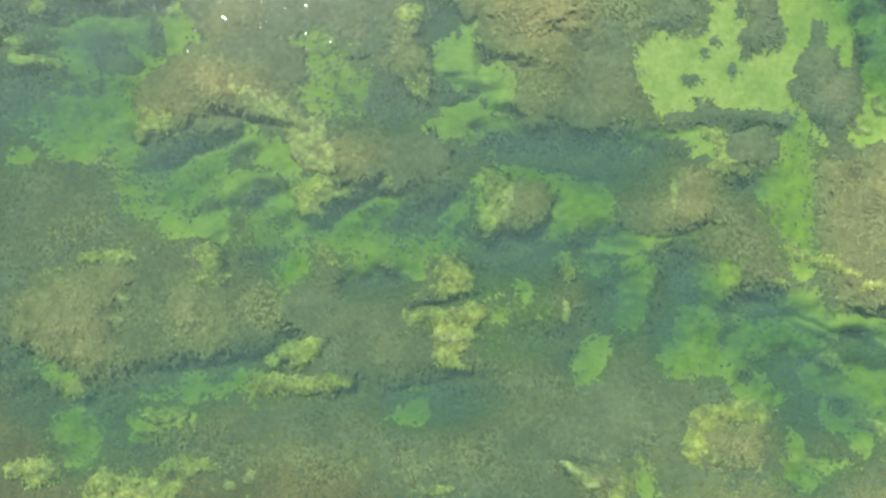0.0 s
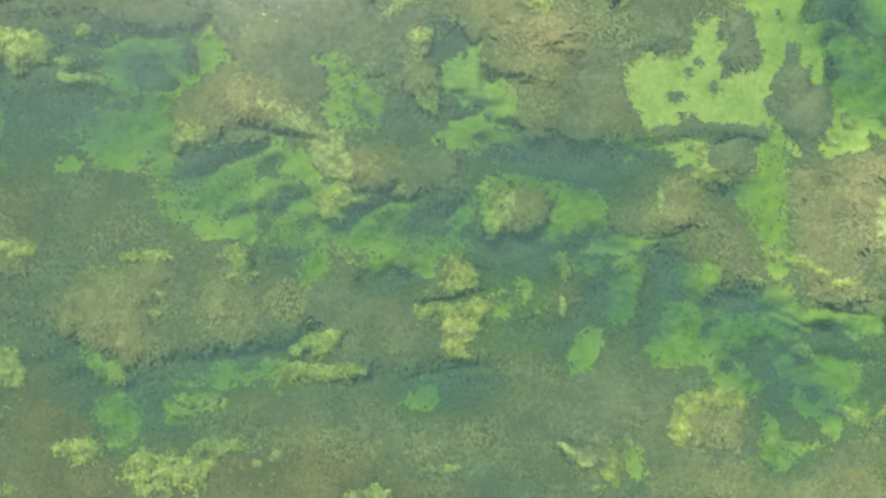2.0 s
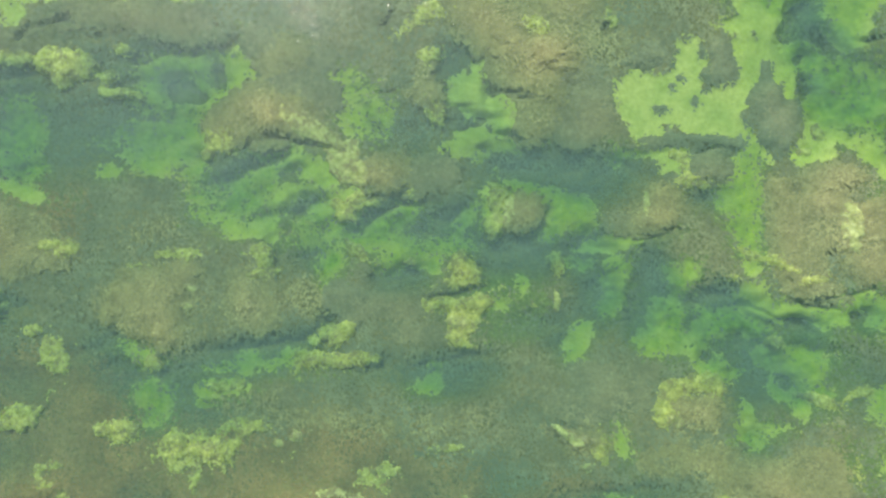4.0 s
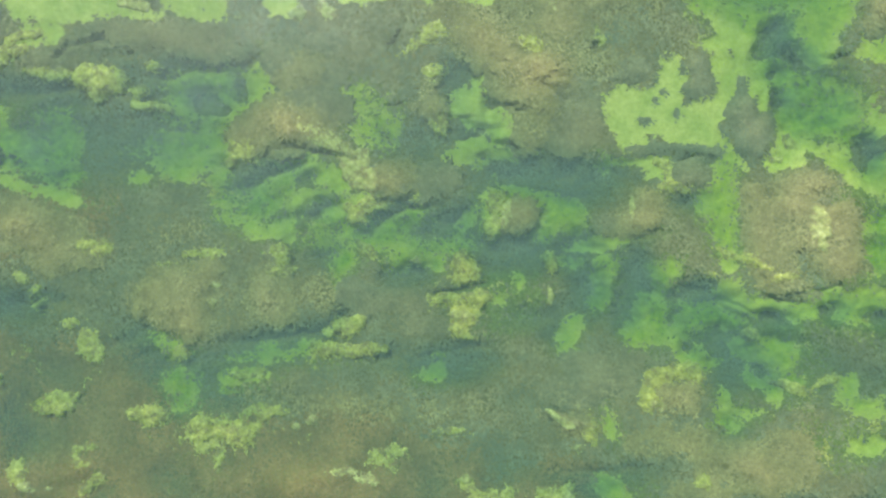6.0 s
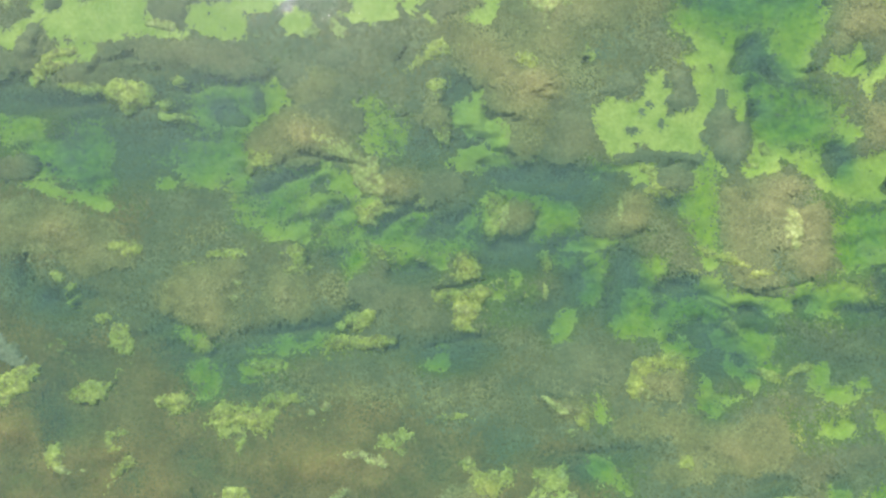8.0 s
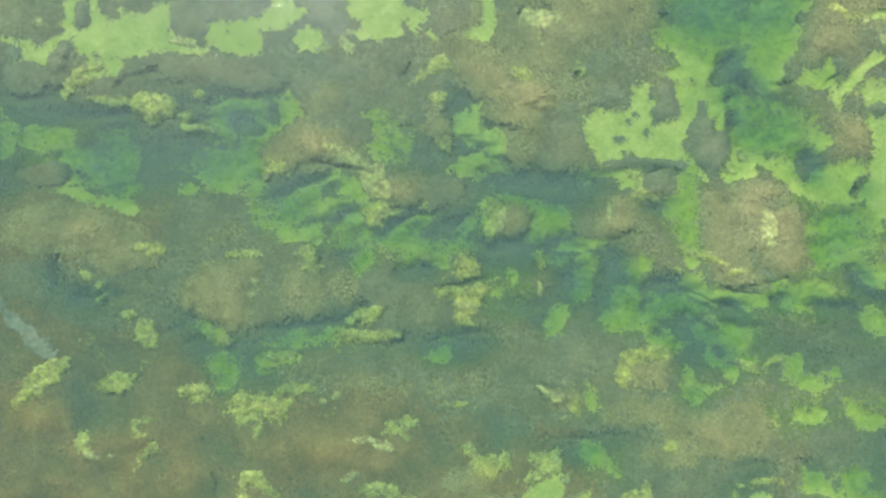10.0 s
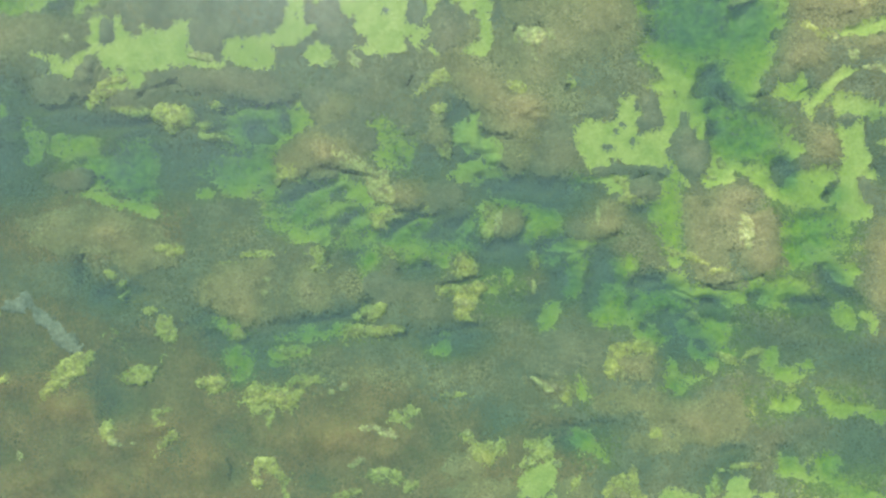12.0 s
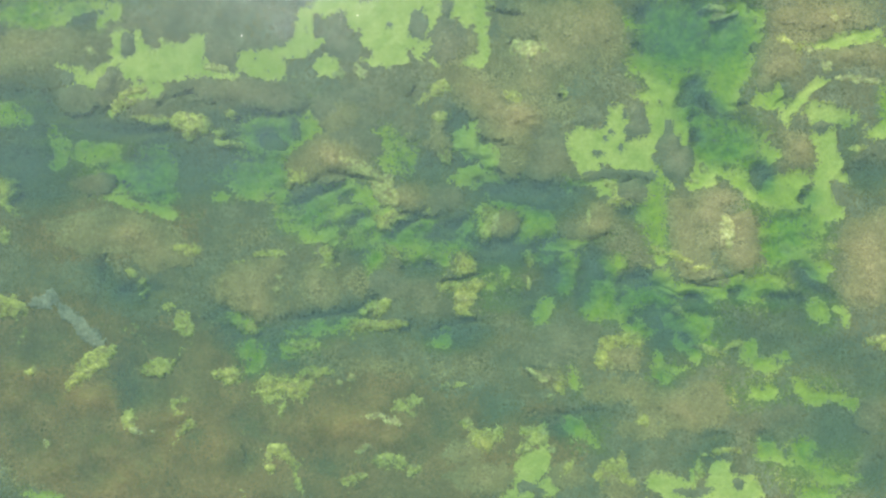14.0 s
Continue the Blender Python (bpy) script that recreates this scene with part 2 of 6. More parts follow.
def pit(depth, soft, *ovals):
    """A dark weedy pit that breaks a green bottom."""
    global SAND, FILM
    open_bed = 1 - smooth(inside(ovals), -soft * 0.5, soft * 0.5)
    SAND, FILM = SAND * open_bed, FILM * open_bed
    hollow(depth, soft, *ovals)


# ---- mesh helpers ----
def mesh_object(name, verts, faces, material, parent=None, label="", even=True):
    me = bpy.data.meshes.new(name)
    me.vertices.add(len(verts))
    me.vertices.foreach_set("co", np.asarray(verts, np.float32).ravel())
    faces = np.asarray(faces, np.int32)
    me.loops.add(faces.size)
    me.loops.foreach_set("vertex_index", faces.ravel())
    me.polygons.add(len(faces))
    me.polygons.foreach_set("loop_start", np.arange(0, faces.size, faces.shape[1], dtype=np.int32))
    me.update(calc_edges=True)
    me.materials.append(material)
    if even:
        me.polygons.foreach_set("use_smooth", np.ones(len(faces), bool))
    ob = new(name, me)
    ob.parent = parent
    return tagged(ob, label) if label else ob


def quads(keep):
    """Quads of the cells of a grid, and the used vertices renumbered."""
    n, m = keep.shape[0] + 1, keep.shape[1] + 1
    ids = np.arange(n * m).reshape(n, m)
    f = np.stack([ids[:-1, :-1], ids[1:, :-1], ids[1:, 1:], ids[:-1, 1:]], -1)[keep]
    used, f = np.unique(f, return_inverse=True)
    return used, f.reshape(-1, 4)


def blades(x, y, z, length, width, comb, spread, rise, rng):
    """Kite-shaped fronds rooted at the given places, lying over the way of the swell."""
    n = len(x)
    ang = radians(comb) + rng.normal(0, spread, n)
    ln, wd = length * rng.uniform(0.55, 1.35, n), width * rng.uniform(0.6, 1.4, n)
    up = rise * rng.uniform(0.15, 0.5, n)
    dx, dy = np.cos(ang), np.sin(ang)
    v = np.empty((n, 4, 3))
    z = z + 0.012
    v[:, 0] = np.stack([x, y, z - 0.02], 1)
    mid = np.stack([x + dx * ln * 0.5, y + dy * ln * 0.5, z + up], 1)
    side = np.stack([-dy * wd, dx * wd, rng.uniform(-0.14, 0.14, n) * wd], 1)
    v[:, 1], v[:, 3] = mid - side, mid + side
    v[:, 2] = np.stack([x + dx * ln, y + dy * ln, z + up * rng.uniform(0.3, 1.1, n)], 1)
    return v.reshape(-1, 3), np.arange(n * 4).reshape(-1, 4)


def sample(array, x, y):
    """Values of a grid array at places in the fine part of the plan."""
    k = len(FAR)
    u, v = (x - GX[k]) / STEP + k, (y - GY[k]) / STEP + k
    i, j = np.clip(u.astype(int), 0, len(GX) - 2), np.clip(v.astype(int), 0, len(GY) - 2)
    fu, fv = u - i, v - j
    return (array[i, j] * (1 - fu) * (1 - fv) + array[i + 1, j] * fu * (1 - fv)
            + array[i, j + 1] * (1 - fu) * fv + array[i + 1, j + 1] * fu * fv)


def window(ovals, margin=1.2):
    """The part of the grid round the ovals."""
    x0 = min(o[0] - max(o[2], o[3]) for o in ovals) - margin
    x1 = max(o[0] + max(o[2], o[3]) for o in ovals) + margin
    y0 = min(o[1] - max(o[2], o[3]) for o in ovals) - margin
    y1 = max(o[1] + max(o[2], o[3]) for o in ovals) + margin
    i0, i1 = np.searchsorted(GX, (x0, x1))
    j0, j1 = np.searchsorted(GY, (y0, y1))
    return slice(max(i0, 5), min(i1, len(GX) - 6)), slice(max(j0, 5), min(j1, len(GY) - 6))


def pieces(cells):
    """Connected groups of cells, as a number for each cell."""
    mark = np.where(cells, np.arange(1, cells.size + 1).reshape(cells.shape), 0)
    while True:
        p = np.pad(mark, 1)
        best = np.maximum.reduce([p[1:-1, 1:-1], p[2:, 1:-1], p[:-2, 1:-1], p[1:-1, 2:], p[1:-1, :-2]]) * cells
        if (best == mark).all():
            return mark
        mark = best


def heap(name, ovals, height, edge, lumps, material, parent, rough, fade=0.05, frayed=0.0):
    """Low rock forms that stand on the bed inside the ovals, a mesh for each; their rims go below the bed."""
    box = window(ovals)
    d = inside(ovals, box, rough) + 0.08 + frayed * FINE[box]
    rise = height * smooth(d, -0.02, edge) + (lumps * LUMPS[box] + 0.018 * FINE[box]) * smooth(d, 0, edge * 0.7)
    low = TOP[box]
    base = low if name == "root_mat" else np.maximum(low, FLAT)
    z = np.where(d > -0.02, base + rise - CUT[box], low - 0.25)
    cells = d[:-1, :-1] > -0.12
    mark = pieces(cells)
    verts = np.stack([X[box], Y[box], z], -1).reshape(-1, 3)
    numbers, sizes = np.unique(mark[mark > 0], return_counts=True)
    for number, size in zip(numbers, sizes):
        if size >= max(12, 0.04 * sizes.max()):
            used, faces = quads(mark == number)
            adopt(mesh_object(name, verts[used], faces, material), parent)
    TOP[box] = np.where(d > 0, np.maximum(TOP[box], z), TOP[box])
    BARE[box] = np.maximum(BARE[box], smooth(d, -fade, fade))


def fronds(name, ovals, spacing, length, width, rise, material, parent, seed, grip=0.0, rough=1.0, loose=0.05, comb=-62.0, spread=0.7):
    """Weed growing inside the ovals, on whatever lies there."""
    rng = np.random.default_rng(seed)
    box = window(ovals)
    gx, gy = X[box], Y[box]
    n = int((gx.max() - gx.min()) * (gy.max() - gy.min()) / spacing ** 2)
    x, y = rng.uniform(gx.min(), gx.max(), n), rng.uniform(gy.min(), gy.max(), n)
    D = np.full_like(X, -9.0)
    D[box] = inside(ovals, box, rough) + 0.08
    keep = sample(D, x, y) > grip + rng.normal(0, loose, n)
    x, y = x[keep], y[keep]
    if len(x) < 3:
        return None
    v, f = blades(x, y, sample(TOP, x, y), length, width, comb, spread, rise, rng)
    return tagged(mesh_object(name, v, f, material, parent, even=False), kind="stuff")


def base_empty(name, ovals):
    x, y = ovals[0][:2]
    ob = new(name)
    ob.location = (x, y, float(sample(BED, np.array([x]), np.array([y]))[0]))
    bpy.context.view_layer.update()
    return ob


def adopt(ob, parent):
    if ob is not None:
        ob.parent = parent
        ob.matrix_parent_inverse = Matrix.Translation(-parent.location)


COUNT = [0]


def mound(label, height, edge, cover, *ovals):
    COUNT[0] += 1
    thing = tagged(base_empty("reef_mound", ovals), label, "reef mound", "weedy reef mounds")
    heap("rock", ovals, height * (0.2 if cover == "olive" else 0.32), edge * 1.7, 0.03, {"olive": OLIVE_ROCK, "amber": AMBER_ROCK, "brown": MOUND_ROCK}[cover], thing, 1.5, 0.3)
    turf = fronds("turf", ovals, 0.080, 0.17, 0.040, 0.030, {"brown": BROWN_TURF, "olive": OLIVE_TURF, "amber": AMBER_WEED}[cover], None, 100 + COUNT[0], 0.03, 1.5, 0.14, spread=1.1)
    adopt(turf, thing)


def weed_patch(label, *ovals):
    COUNT[0] += 1
    thing = tagged(base_empty("weed_patch", ovals), label, "seaweed", "dark weed patches on sand")
    heap("root_mat", ovals, 0.075, 0.25, 0.035, OLIVE_ROCK, thing, 1.0)
    adopt(fronds("fronds", ovals, 0.070, 0.16, 0.040, 0.035, DARK_WEED, None, 300 + COUNT[0], -0.02, 1.0, 0.04), thing)


def crusted_rock(label, height, tint, *ovals):
    COUNT[0] += 1
    thing = tagged(base_empty("crusted_rock", ovals), label, "rock", "algae-crusted rocks")
    mat = {"y": CRUST, "p": PALE_CRUST, "b": BROWN_ROCK, "g": SILT}[tint]
    ragged = {"y": 1.5, "g": 1.6}.get(tint, 1.3)
    heap("rock", ovals, height * 0.32, 0.25, 0.03, mat, thing, ragged, 0.3 if tint == "y" else 0.1, 0.11 if tint == "y" else 0.05)
    if tint == "y":
        adopt(fronds("algae_fronds", ovals, 0.125, 0.14, 0.034, 0.05, YELLOW_FROND, None, 500 + COUNT[0], 0.03, ragged, 0.11), thing)
    if tint == "b":
        adopt(fronds("turf", ovals, 0.12, 0.15, 0.030, 0.05, BROWN_TURF, None, 500 + COUNT[0], 0.04, ragged), thing)


# ---- broad rises, deep hollows and growth ----
swell(0.12, (-5.08, -6.84, 2.67, 0.89, 0), (-6.86, -7.56, 1.78, 0.53, 0), (-2.40, -6.66, 3.20, 0.80, 0), (8.28, -7.37, 2.13, 0.53, 0), (-11.65, 0.64, 1.24, 0.71, 0))
swell(0.1, (-11.66, -2.21, 2.31, 1.78, 0), (-7.56, -2.21, 1.42, 1.24, 0), (-5.60, -1.85, 1.07, 1.07, 0), (-8.64, -6.13, 2.13, 1.07, 0), (-2.58, -5.42, 1.24, 0.44, 0), (-13.45, -5.95, 0.53, 0.71, 0), (-6.83, 7.21, 0.71, 0.53, 0))
swell(0.12, (-18.31, -8.05, 3.06, 2.55, 0), (-13.16, -9.32, 4.59, 2.04, 0), (-5.47, -9.81, 5.10, 1.27, 0))
swell(0.13, (2.78, 10.00, 4.41, 2.52, 0), (7.53, 11.25, 1.89, 1.89, 0), (4.35, 7.78, 2.83, 1.26, 0), (19.88, 11.85, 2.83, 1.57, 0))
swell(0.28, (-20.51, -10.65, 6.61, 4.09, 0), (-13.01, -12.26, 4.09, 2.52, 0), (-23.63, -6.57, 2.83, 1.89, 0), (-19.25, 0.62, 3.46, 1.26, 0))
swell(0.14, (-5.48, -11.05, 6.29, 2.20, 0), (1.11, -12.03, 3.78, 1.57, 0))
hollow(1.5, 0.8, (-12.88, 4.19, 1.42, 0.89, 0), (-11.81, 4.81, 1.42, 0.39, 0), (-13.06, 4.90, 0.89, 0.44, 0))
hollow(1.6, 0.5, (-11.81, 7.30, 0.80, 0.16, 18), (-13.58, 6.77, 0.39, 0.32, 0), (-12.43, 6.23, 0.44, 0.25, 0), (-10.38, 7.60, 1.07, 0.14, 5))
hollow(2.28, 0.45, (-7.91, 3.02, 0.82, 0.25, 25), (-8.62, 2.65, 0.32, 0.23, 0), (-7.02, 3.36, 0.39, 0.16, 15), (-9.86, 3.45, 0.32, 0.23, 0))
hollow(2.16, 0.35, (-5.95, 1.31, 0.60, 0.12, 12), (-5.56, 1.71, 0.32, 0.18, 0), (-6.31, 2.86, 0.32, 0.14, 15))
hollow(2.2, 0.3, (-2.31, 1.58, 0.64, 0.09, 10))
hollow(2.28, 0.35, (-3.43, 0.91, 0.50, 0.16, 42), (-3.86, 0.55, 0.25, 0.12, 0))
hollow(1.3, 0.8, (-1.51, 4.37, 0.98, 0.68, 0), (-0.71, 4.81, 0.71, 0.50, 0), (-1.69, 3.75, 0.68, 0.32, 0))
hollow(1.3, 0.6, (-0.18, 6.85, 0.75, 0.68, 0), (-0.35, 6.05, 0.32, 0.39, 0), (0.36, 7.29, 0.71, 0.32, 0))
hollow(2.28, 0.8, (2.58, 2.98, 1.51, 0.53, 0), (1.51, 3.16, 0.50, 0.32, 0), (3.29, 3.48, 0.85, 0.32, 0), (4.44, 3.09, 1.16, 0.59, 0), (5.51, 2.86, 1.03, 0.53, 0), (3.82, 2.41, 0.89, 0.25, 0), (4.89, 2.24, 0.89, 0.36, 0))
hollow(2.28, 0.6, (-0.44, 1.08, 0.98, 0.32, 10), (-1.15, 0.60, 0.85, 0.39, 0), (0.09, 1.35, 0.39, 0.21, 40))
hollow(2.28, 0.5, (3.08, 0.78, 0.43, 0.20, 45))
hollow(2.04, 0.6, (4.89, 0.19, 0.39, 0.36, 0), (5.60, -0.07, 0.44, 0.21, 0))
hollow(2.04, 0.6, (1.16, 0.28, 1.07, 0.32, 0), (2.05, -0.07, 1.42, 0.32, 0), (3.11, -0.34, 1.24, 0.44, 0), (1.69, -0.78, 0.89, 0.21, 0))
hollow(2.16, 0.5, (9.42, 1.85, 0.39, 0.18, 0), (9.86, 3.51, 0.32, 0.14, 0))
hollow(2.04, 0.5, (-7.03, -3.72, 1.03, 0.14, 8), (-8.54, -3.90, 0.68, 0.16, 12), (-5.78, -3.46, 0.50, 0.09, 28), (-5.07, -3.10, 0.27, 0.09, 50))
hollow(1.6, 0.6, (-12.91, -3.55, 0.64, 0.12, -20), (-13.44, -3.76, 0.50, 0.12, 20), (-12.47, -4.97, 0.68, 0.43, 0), (-13.00, -4.53, 0.43, 0.32, 0), (-11.67, -4.92, 0.53, 0.18, 0), (-11.31, -4.79, 0.71, 0.12, -5))
hollow(1.5, 0.7, (-10.33, -5.68, 0.50, 0.64, 0), (-8.10, -4.38, 0.75, 0.32, 0), (-9.44, -6.40, 1.33, 0.44, 0), (-9.53, -4.70, 1.07, 0.21, 0))
hollow(2.04, 0.5, (-5.42, -0.39, 0.39, 0.25, 0), (-6.94, -0.39, 0.11, 0.32, 0))
hollow(2.16, 0.5, (-2.31, -1.23, 0.53, 0.25, 0), (-1.69, -0.96, 0.39, 0.32, 0))
hollow(2.04, 0.6, (-1.24, -4.45, 0.43, 0.12, 10), (0.27, -4.31, 0.50, 0.16, 12), (-0.80, -4.81, 0.92, 0.32, 0), (0.27, -4.74, 0.68, 0.27, 0), (-2.94, -4.52, 0.50, 0.25, 0), (-0.26, -5.06, 0.71, 0.27, 0))
hollow(1.6, 0.7, (3.38, -2.92, 1.24, 0.25, 0), (4.72, -2.56, 0.71, 0.39, 0), (4.01, -3.63, 0.44, 0.32, 0))
hollow(2.16, 0.6, (7.38, -1.14, 0.64, 0.98, 0), (5.34, -1.58, 0.60, 0.75, 0), (4.71, -0.78, 0.53, 0.32, 0), (6.85, -2.56, 0.44, 0.71, 0))
hollow(2.28, 0.5, (10.05, -2.24, 0.85, 0.23, 0), (9.16, -1.98, 0.68, 0.23, 0), (9.87, -1.67, 0.50, 0.32, 0), (10.94, -2.47, 0.62, 0.14, -30))
hollow(1.6, 0.6, (11.66, -4.70, 1.24, 0.80, 0), (12.93, -3.10, 0.43, 0.16, 0), (13.43, -3.84, 0.64, 0.25, 0), (11.48, -5.50, 0.89, 0.36, 0), (12.55, -5.50, 0.53, 0.36, 0))
hollow(0.85, 0.7, (-17.28, -7.79, 0.92, 0.92, 0), (-18.56, -6.76, 0.46, 0.61, 0))
hollow(1.3, 1, (-22.06, 7.55, 2.52, 0.63, 0), (-15.17, 4.38, 1.57, 1.26, 0), (-14.70, 3.43, 1.38, 0.69, 0), (-23.63, 6.29, 1.57, 0.63, 0), (-20.81, 6.60, 1.89, 0.44, 0), (-23.63, 5.04, 1.89, 0.94, 0))
hollow(1.5, 0.6, (-20.64, 12.74, 0.47, 0.44, 0), (-24.56, 8.50, 1.32, 0.28, 0), (-16.89, 6.62, 1.26, 0.16, 5), (-19.87, 6.75, 0.63, 0.22, 0), (-15.54, 6.86, 0.31, 0.19, 0))
hollow(1.6, 0.9, (-23.63, 4.09, 1.57, 1.07, 0), (-21.44, 3.83, 0.57, 0.41, 40), (-24.25, 2.84, 1.26, 0.47, 0), (-22.84, 2.99, 1.26, 0.47, 0), (-24.56, 5.04, 0.79, 0.57, 0))
hollow(1.7, 0.5, (-18.93, 6.40, 0.94, 0.19, 10), (-17.67, 6.46, 1.73, 0.19, 8), (-23.16, 6.45, 0.38, 0.44, 0), (-16.42, 5.96, 0.63, 0.19, 0))
hollow(1.8, 0.5, (-18.31, -2.52, 0.76, 0.44, 0), (-17.69, -2.40, 0.38, 0.22, 30), (-19.72, -1.26, 0.16, 0.57, 0), (-17.06, -2.27, 0.44, 0.16, 0))
hollow(0.95, 0.8, (-18.00, -6.28, 0.69, 0.88, 0), (-18.47, -5.72, 0.44, 0.38, 0), (-23.01, -5.63, 1.51, 0.57, 0), (-22.38, -4.70, 0.94, 0.44, 0), (-16.44, -5.04, 0.63, 0.38, 0))
hollow(1.05, 0.6, (-18.01, -7.60, 0.69, 1.07, 0), (-17.69, -6.97, 1.01, 0.63, 0))
hollow(0.66, 0.7, (-18.16, -7.85, 0.31, 0.31, 0), (-16.44, -7.86, 0.69, 0.41, 0), (-19.88, -10.09, 0.69, 0.41, 0), (-19.88, -9.40, 0.57, 0.44, 0), (-23.63, -10.39, 0.82, 0.69, 0), (-24.26, -9.22, 0.63, 0.44, 0), (-17.23, -11.14, 0.25, 0.69, 0), (-20.04, -12.28, 0.57, 0.57, 0), (-21.13, -9.46, 0.38, 0.76, 0), (-22.85, -7.82, 0.57, 0.38, 0))
hollow(0.9, 0.7, (-2.34, -10.76, 0.57, 0.69, 0), (-7.37, -11.73, 0.88, 0.69, 0), (2.07, -8.96, 1.13, 0.76, 0), (-1.08, -9.51, 0.57, 0.63, 0), (-4.54, -11.37, 0.63, 0.31, 0), (-11.75, -9.45, 0.79, 0.57, 0), (-12.07, -11.33, 0.79, 0.79, 0), (-10.81, -10.08, 0.63, 0.31, 0), (-14.88, -10.06, 0.31, 0.44, 0))
hollow(1.7, 0.4, (5.84, -9.39, 1.20, 0.25, 0), (7.10, -9.21, 0.57, 0.19, 0), (5.37, -9.92, 0.63, 0.31, 0), (16.87, -10.49, 0.38, 0.28, 0), (14.19, -10.60, 0.44, 0.22, 0))
hollow(1, 1, (16.91, -5.29, 3.46, 0.76, 0), (20.07, -5.84, 2.36, 0.82, 0), (18.50, -4.26, 1.89, 0.63, 0), (15.33, -4.88, 0.94, 1.26, 0), (22.91, -6.49, 1.26, 0.63, 0))
hollow(1, 0.9, (20.98, -10.26, 2.20, 1.57, 0), (18.46, -9.61, 0.94, 0.63, 0), (22.58, -7.75, 1.26, 0.79, 0), (13.39, -11.79, 1.26, 0.94, 0), (22.86, -12.47, 0.94, 1.26, 0))
hollow(1.9, 0.4, (10.38, 12.98, 0.50, 0.38, 0), (13.07, 12.66, 0.25, 0.57, 0), (14.65, 11.87, 0.41, 0.19, 0), (11.00, 10.77, 0.88, 0.25, -20))
hollow(1.3, 0.6, (22.68, 3.87, 1.13, 0.76, 0), (21.42, 5.83, 0.31, 0.82, 0))
green_growth((-8.09, 1.71, 1.78, 1.07, 0), (-10.39, 5.97, 2.49, 1.60, 0), (-3.46, 5.08, 1.24, 1.07, 0), (-2.58, 0.64, 1.96, 0.89, 0), (8.10, -2.74, 1.60, 1.60, 0), (10.23, -3.27, 2.13, 1.24, 0), (2.76, 1.70, 1.96, 0.89, 0), (4.36, 1.17, 0.89, 0.89, 0), (0.27, 0.64, 1.07, 0.71, 0), (1.69, -2.21, 1.96, 1.24, 0), (-5.42, 2.95, 1.42, 0.71, 0), (-11.31, -5.95, 1.07, 1.07, 0), (-9.35, -5.60, 1.07, 0.53, 0), (-11.66, -4.35, 0.89, 0.53, 0), (-5.96, -4.35, 1.42, 0.36, 0), (10.93, 1.53, 0.89, 1.60, 0), (5.96, -1.50, 0.89, 1.07, 0), (13.44, -4.52, 0.89, 1.24, 0), (-3.64, -0.07, 1.42, 0.53, 0), (12.36, -2.38, 1.42, 0.53, 0))
amber_growth((-18.57, -8.05, 3.82, 3.57, 0), (-15.73, -6.24, 3.06, 1.78, 0), (-12.39, -8.80, 3.57, 2.29, 0), (-18.57, -8.05, 3.31, 3.06, 0), (-13.16, -9.32, 4.59, 2.04, 0), (-5.47, -9.55, 5.10, 1.53, 0), (-10.59, -7.77, 2.29, 1.02, 0))
green_growth((12.90, 10.92, 3.46, 3.15, 0), (15.08, 5.54, 2.52, 1.89, 0), (18.22, 1.10, 2.83, 2.83, 0), (16.61, -2.36, 2.52, 1.57, 0), (-19.24, 4.39, 2.83, 1.57, 0), (-23.62, 13.37, 2.20, 0.94, 0), (-22.37, 5.82, 1.57, 1.26, 0), (16.26, -8.03, 2.20, 0.94, 0), (19.73, -8.05, 2.20, 0.94, 0), (19.70, -12.14, 2.83, 1.57, 0), (-24.88, 7.55, 1.57, 0.79, 0), (7.09, -10.49, 0.94, 0.63, 0), (13.75, -4.55, 1.89, 1.89, 0), (20.08, -3.64, 1.26, 1.26, 0), (-16.74, 4.38, 1.26, 1.57, 0))
amber_growth((-18.32, -10.04, 6.29, 3.46, 0), (-23.63, -7.51, 2.83, 1.89, 0), (-5.48, -9.48, 4.41, 1.89, 0), (-12.38, -12.26, 2.52, 1.89, 0), (-23.00, -4.69, 3.46, 1.57, 0), (-3.60, -12.32, 5.04, 1.57, 0))
amber_growth((-19.56, 1.25, 3.46, 1.26, 0), (4.26, -10.48, 1.89, 1.26, 0))

# ---- cracks and ledge gaps ----
crack(0.5, (-6.31, 4.08, 0.98, 0.05, -12), (-7.46, 4.09, 0.32, 0.05, 18), (-5.59, 3.91, 0.50, 0.05, -15))
crack(0.6, (-2.84, 1.92, 0.71, 0.07, 4), (-2.08, 2.04, 0.25, 0.05, 40))
crack(0.6, (-0.09, 5.33, 0.53, 0.05, -5), (1.37, 5.75, 0.07, 0.25, 0), (1.87, 5.89, 0.50, 0.05, 0), (2.58, 5.64, 0.25, 0.05, 0), (1.87, 4.23, 0.71, 0.07, -8), (2.40, 3.98, 0.43, 0.07, -50))
crack(0.6, (7.91, 0.53, 0.68, 0.07, 12), (7.20, 0.39, 0.32, 0.05, -5))
crack(0.6, (-0.26, -1.74, 0.62, 0.09, 12), (-0.85, -1.96, 0.21, 0.07, 45), (0.54, -1.60, 0.50, 0.07, 8))
crack(0.5, (-1.33, -4.36, 0.32, 0.07, 10), (0.27, -4.18, 0.43, 0.09, 12), (-0.89, -4.27, 0.18, 0.05, 0))
crack(0.5, (-7.03, -3.67, 0.98, 0.07, 8), (-5.75, -3.42, 0.50, 0.05, 28), (-5.07, -3.08, 0.27, 0.07, 50))
crack(0.45, (-12.91, -3.51, 0.64, 0.05, -20), (-13.62, -3.63, 0.36, 0.05, 30))
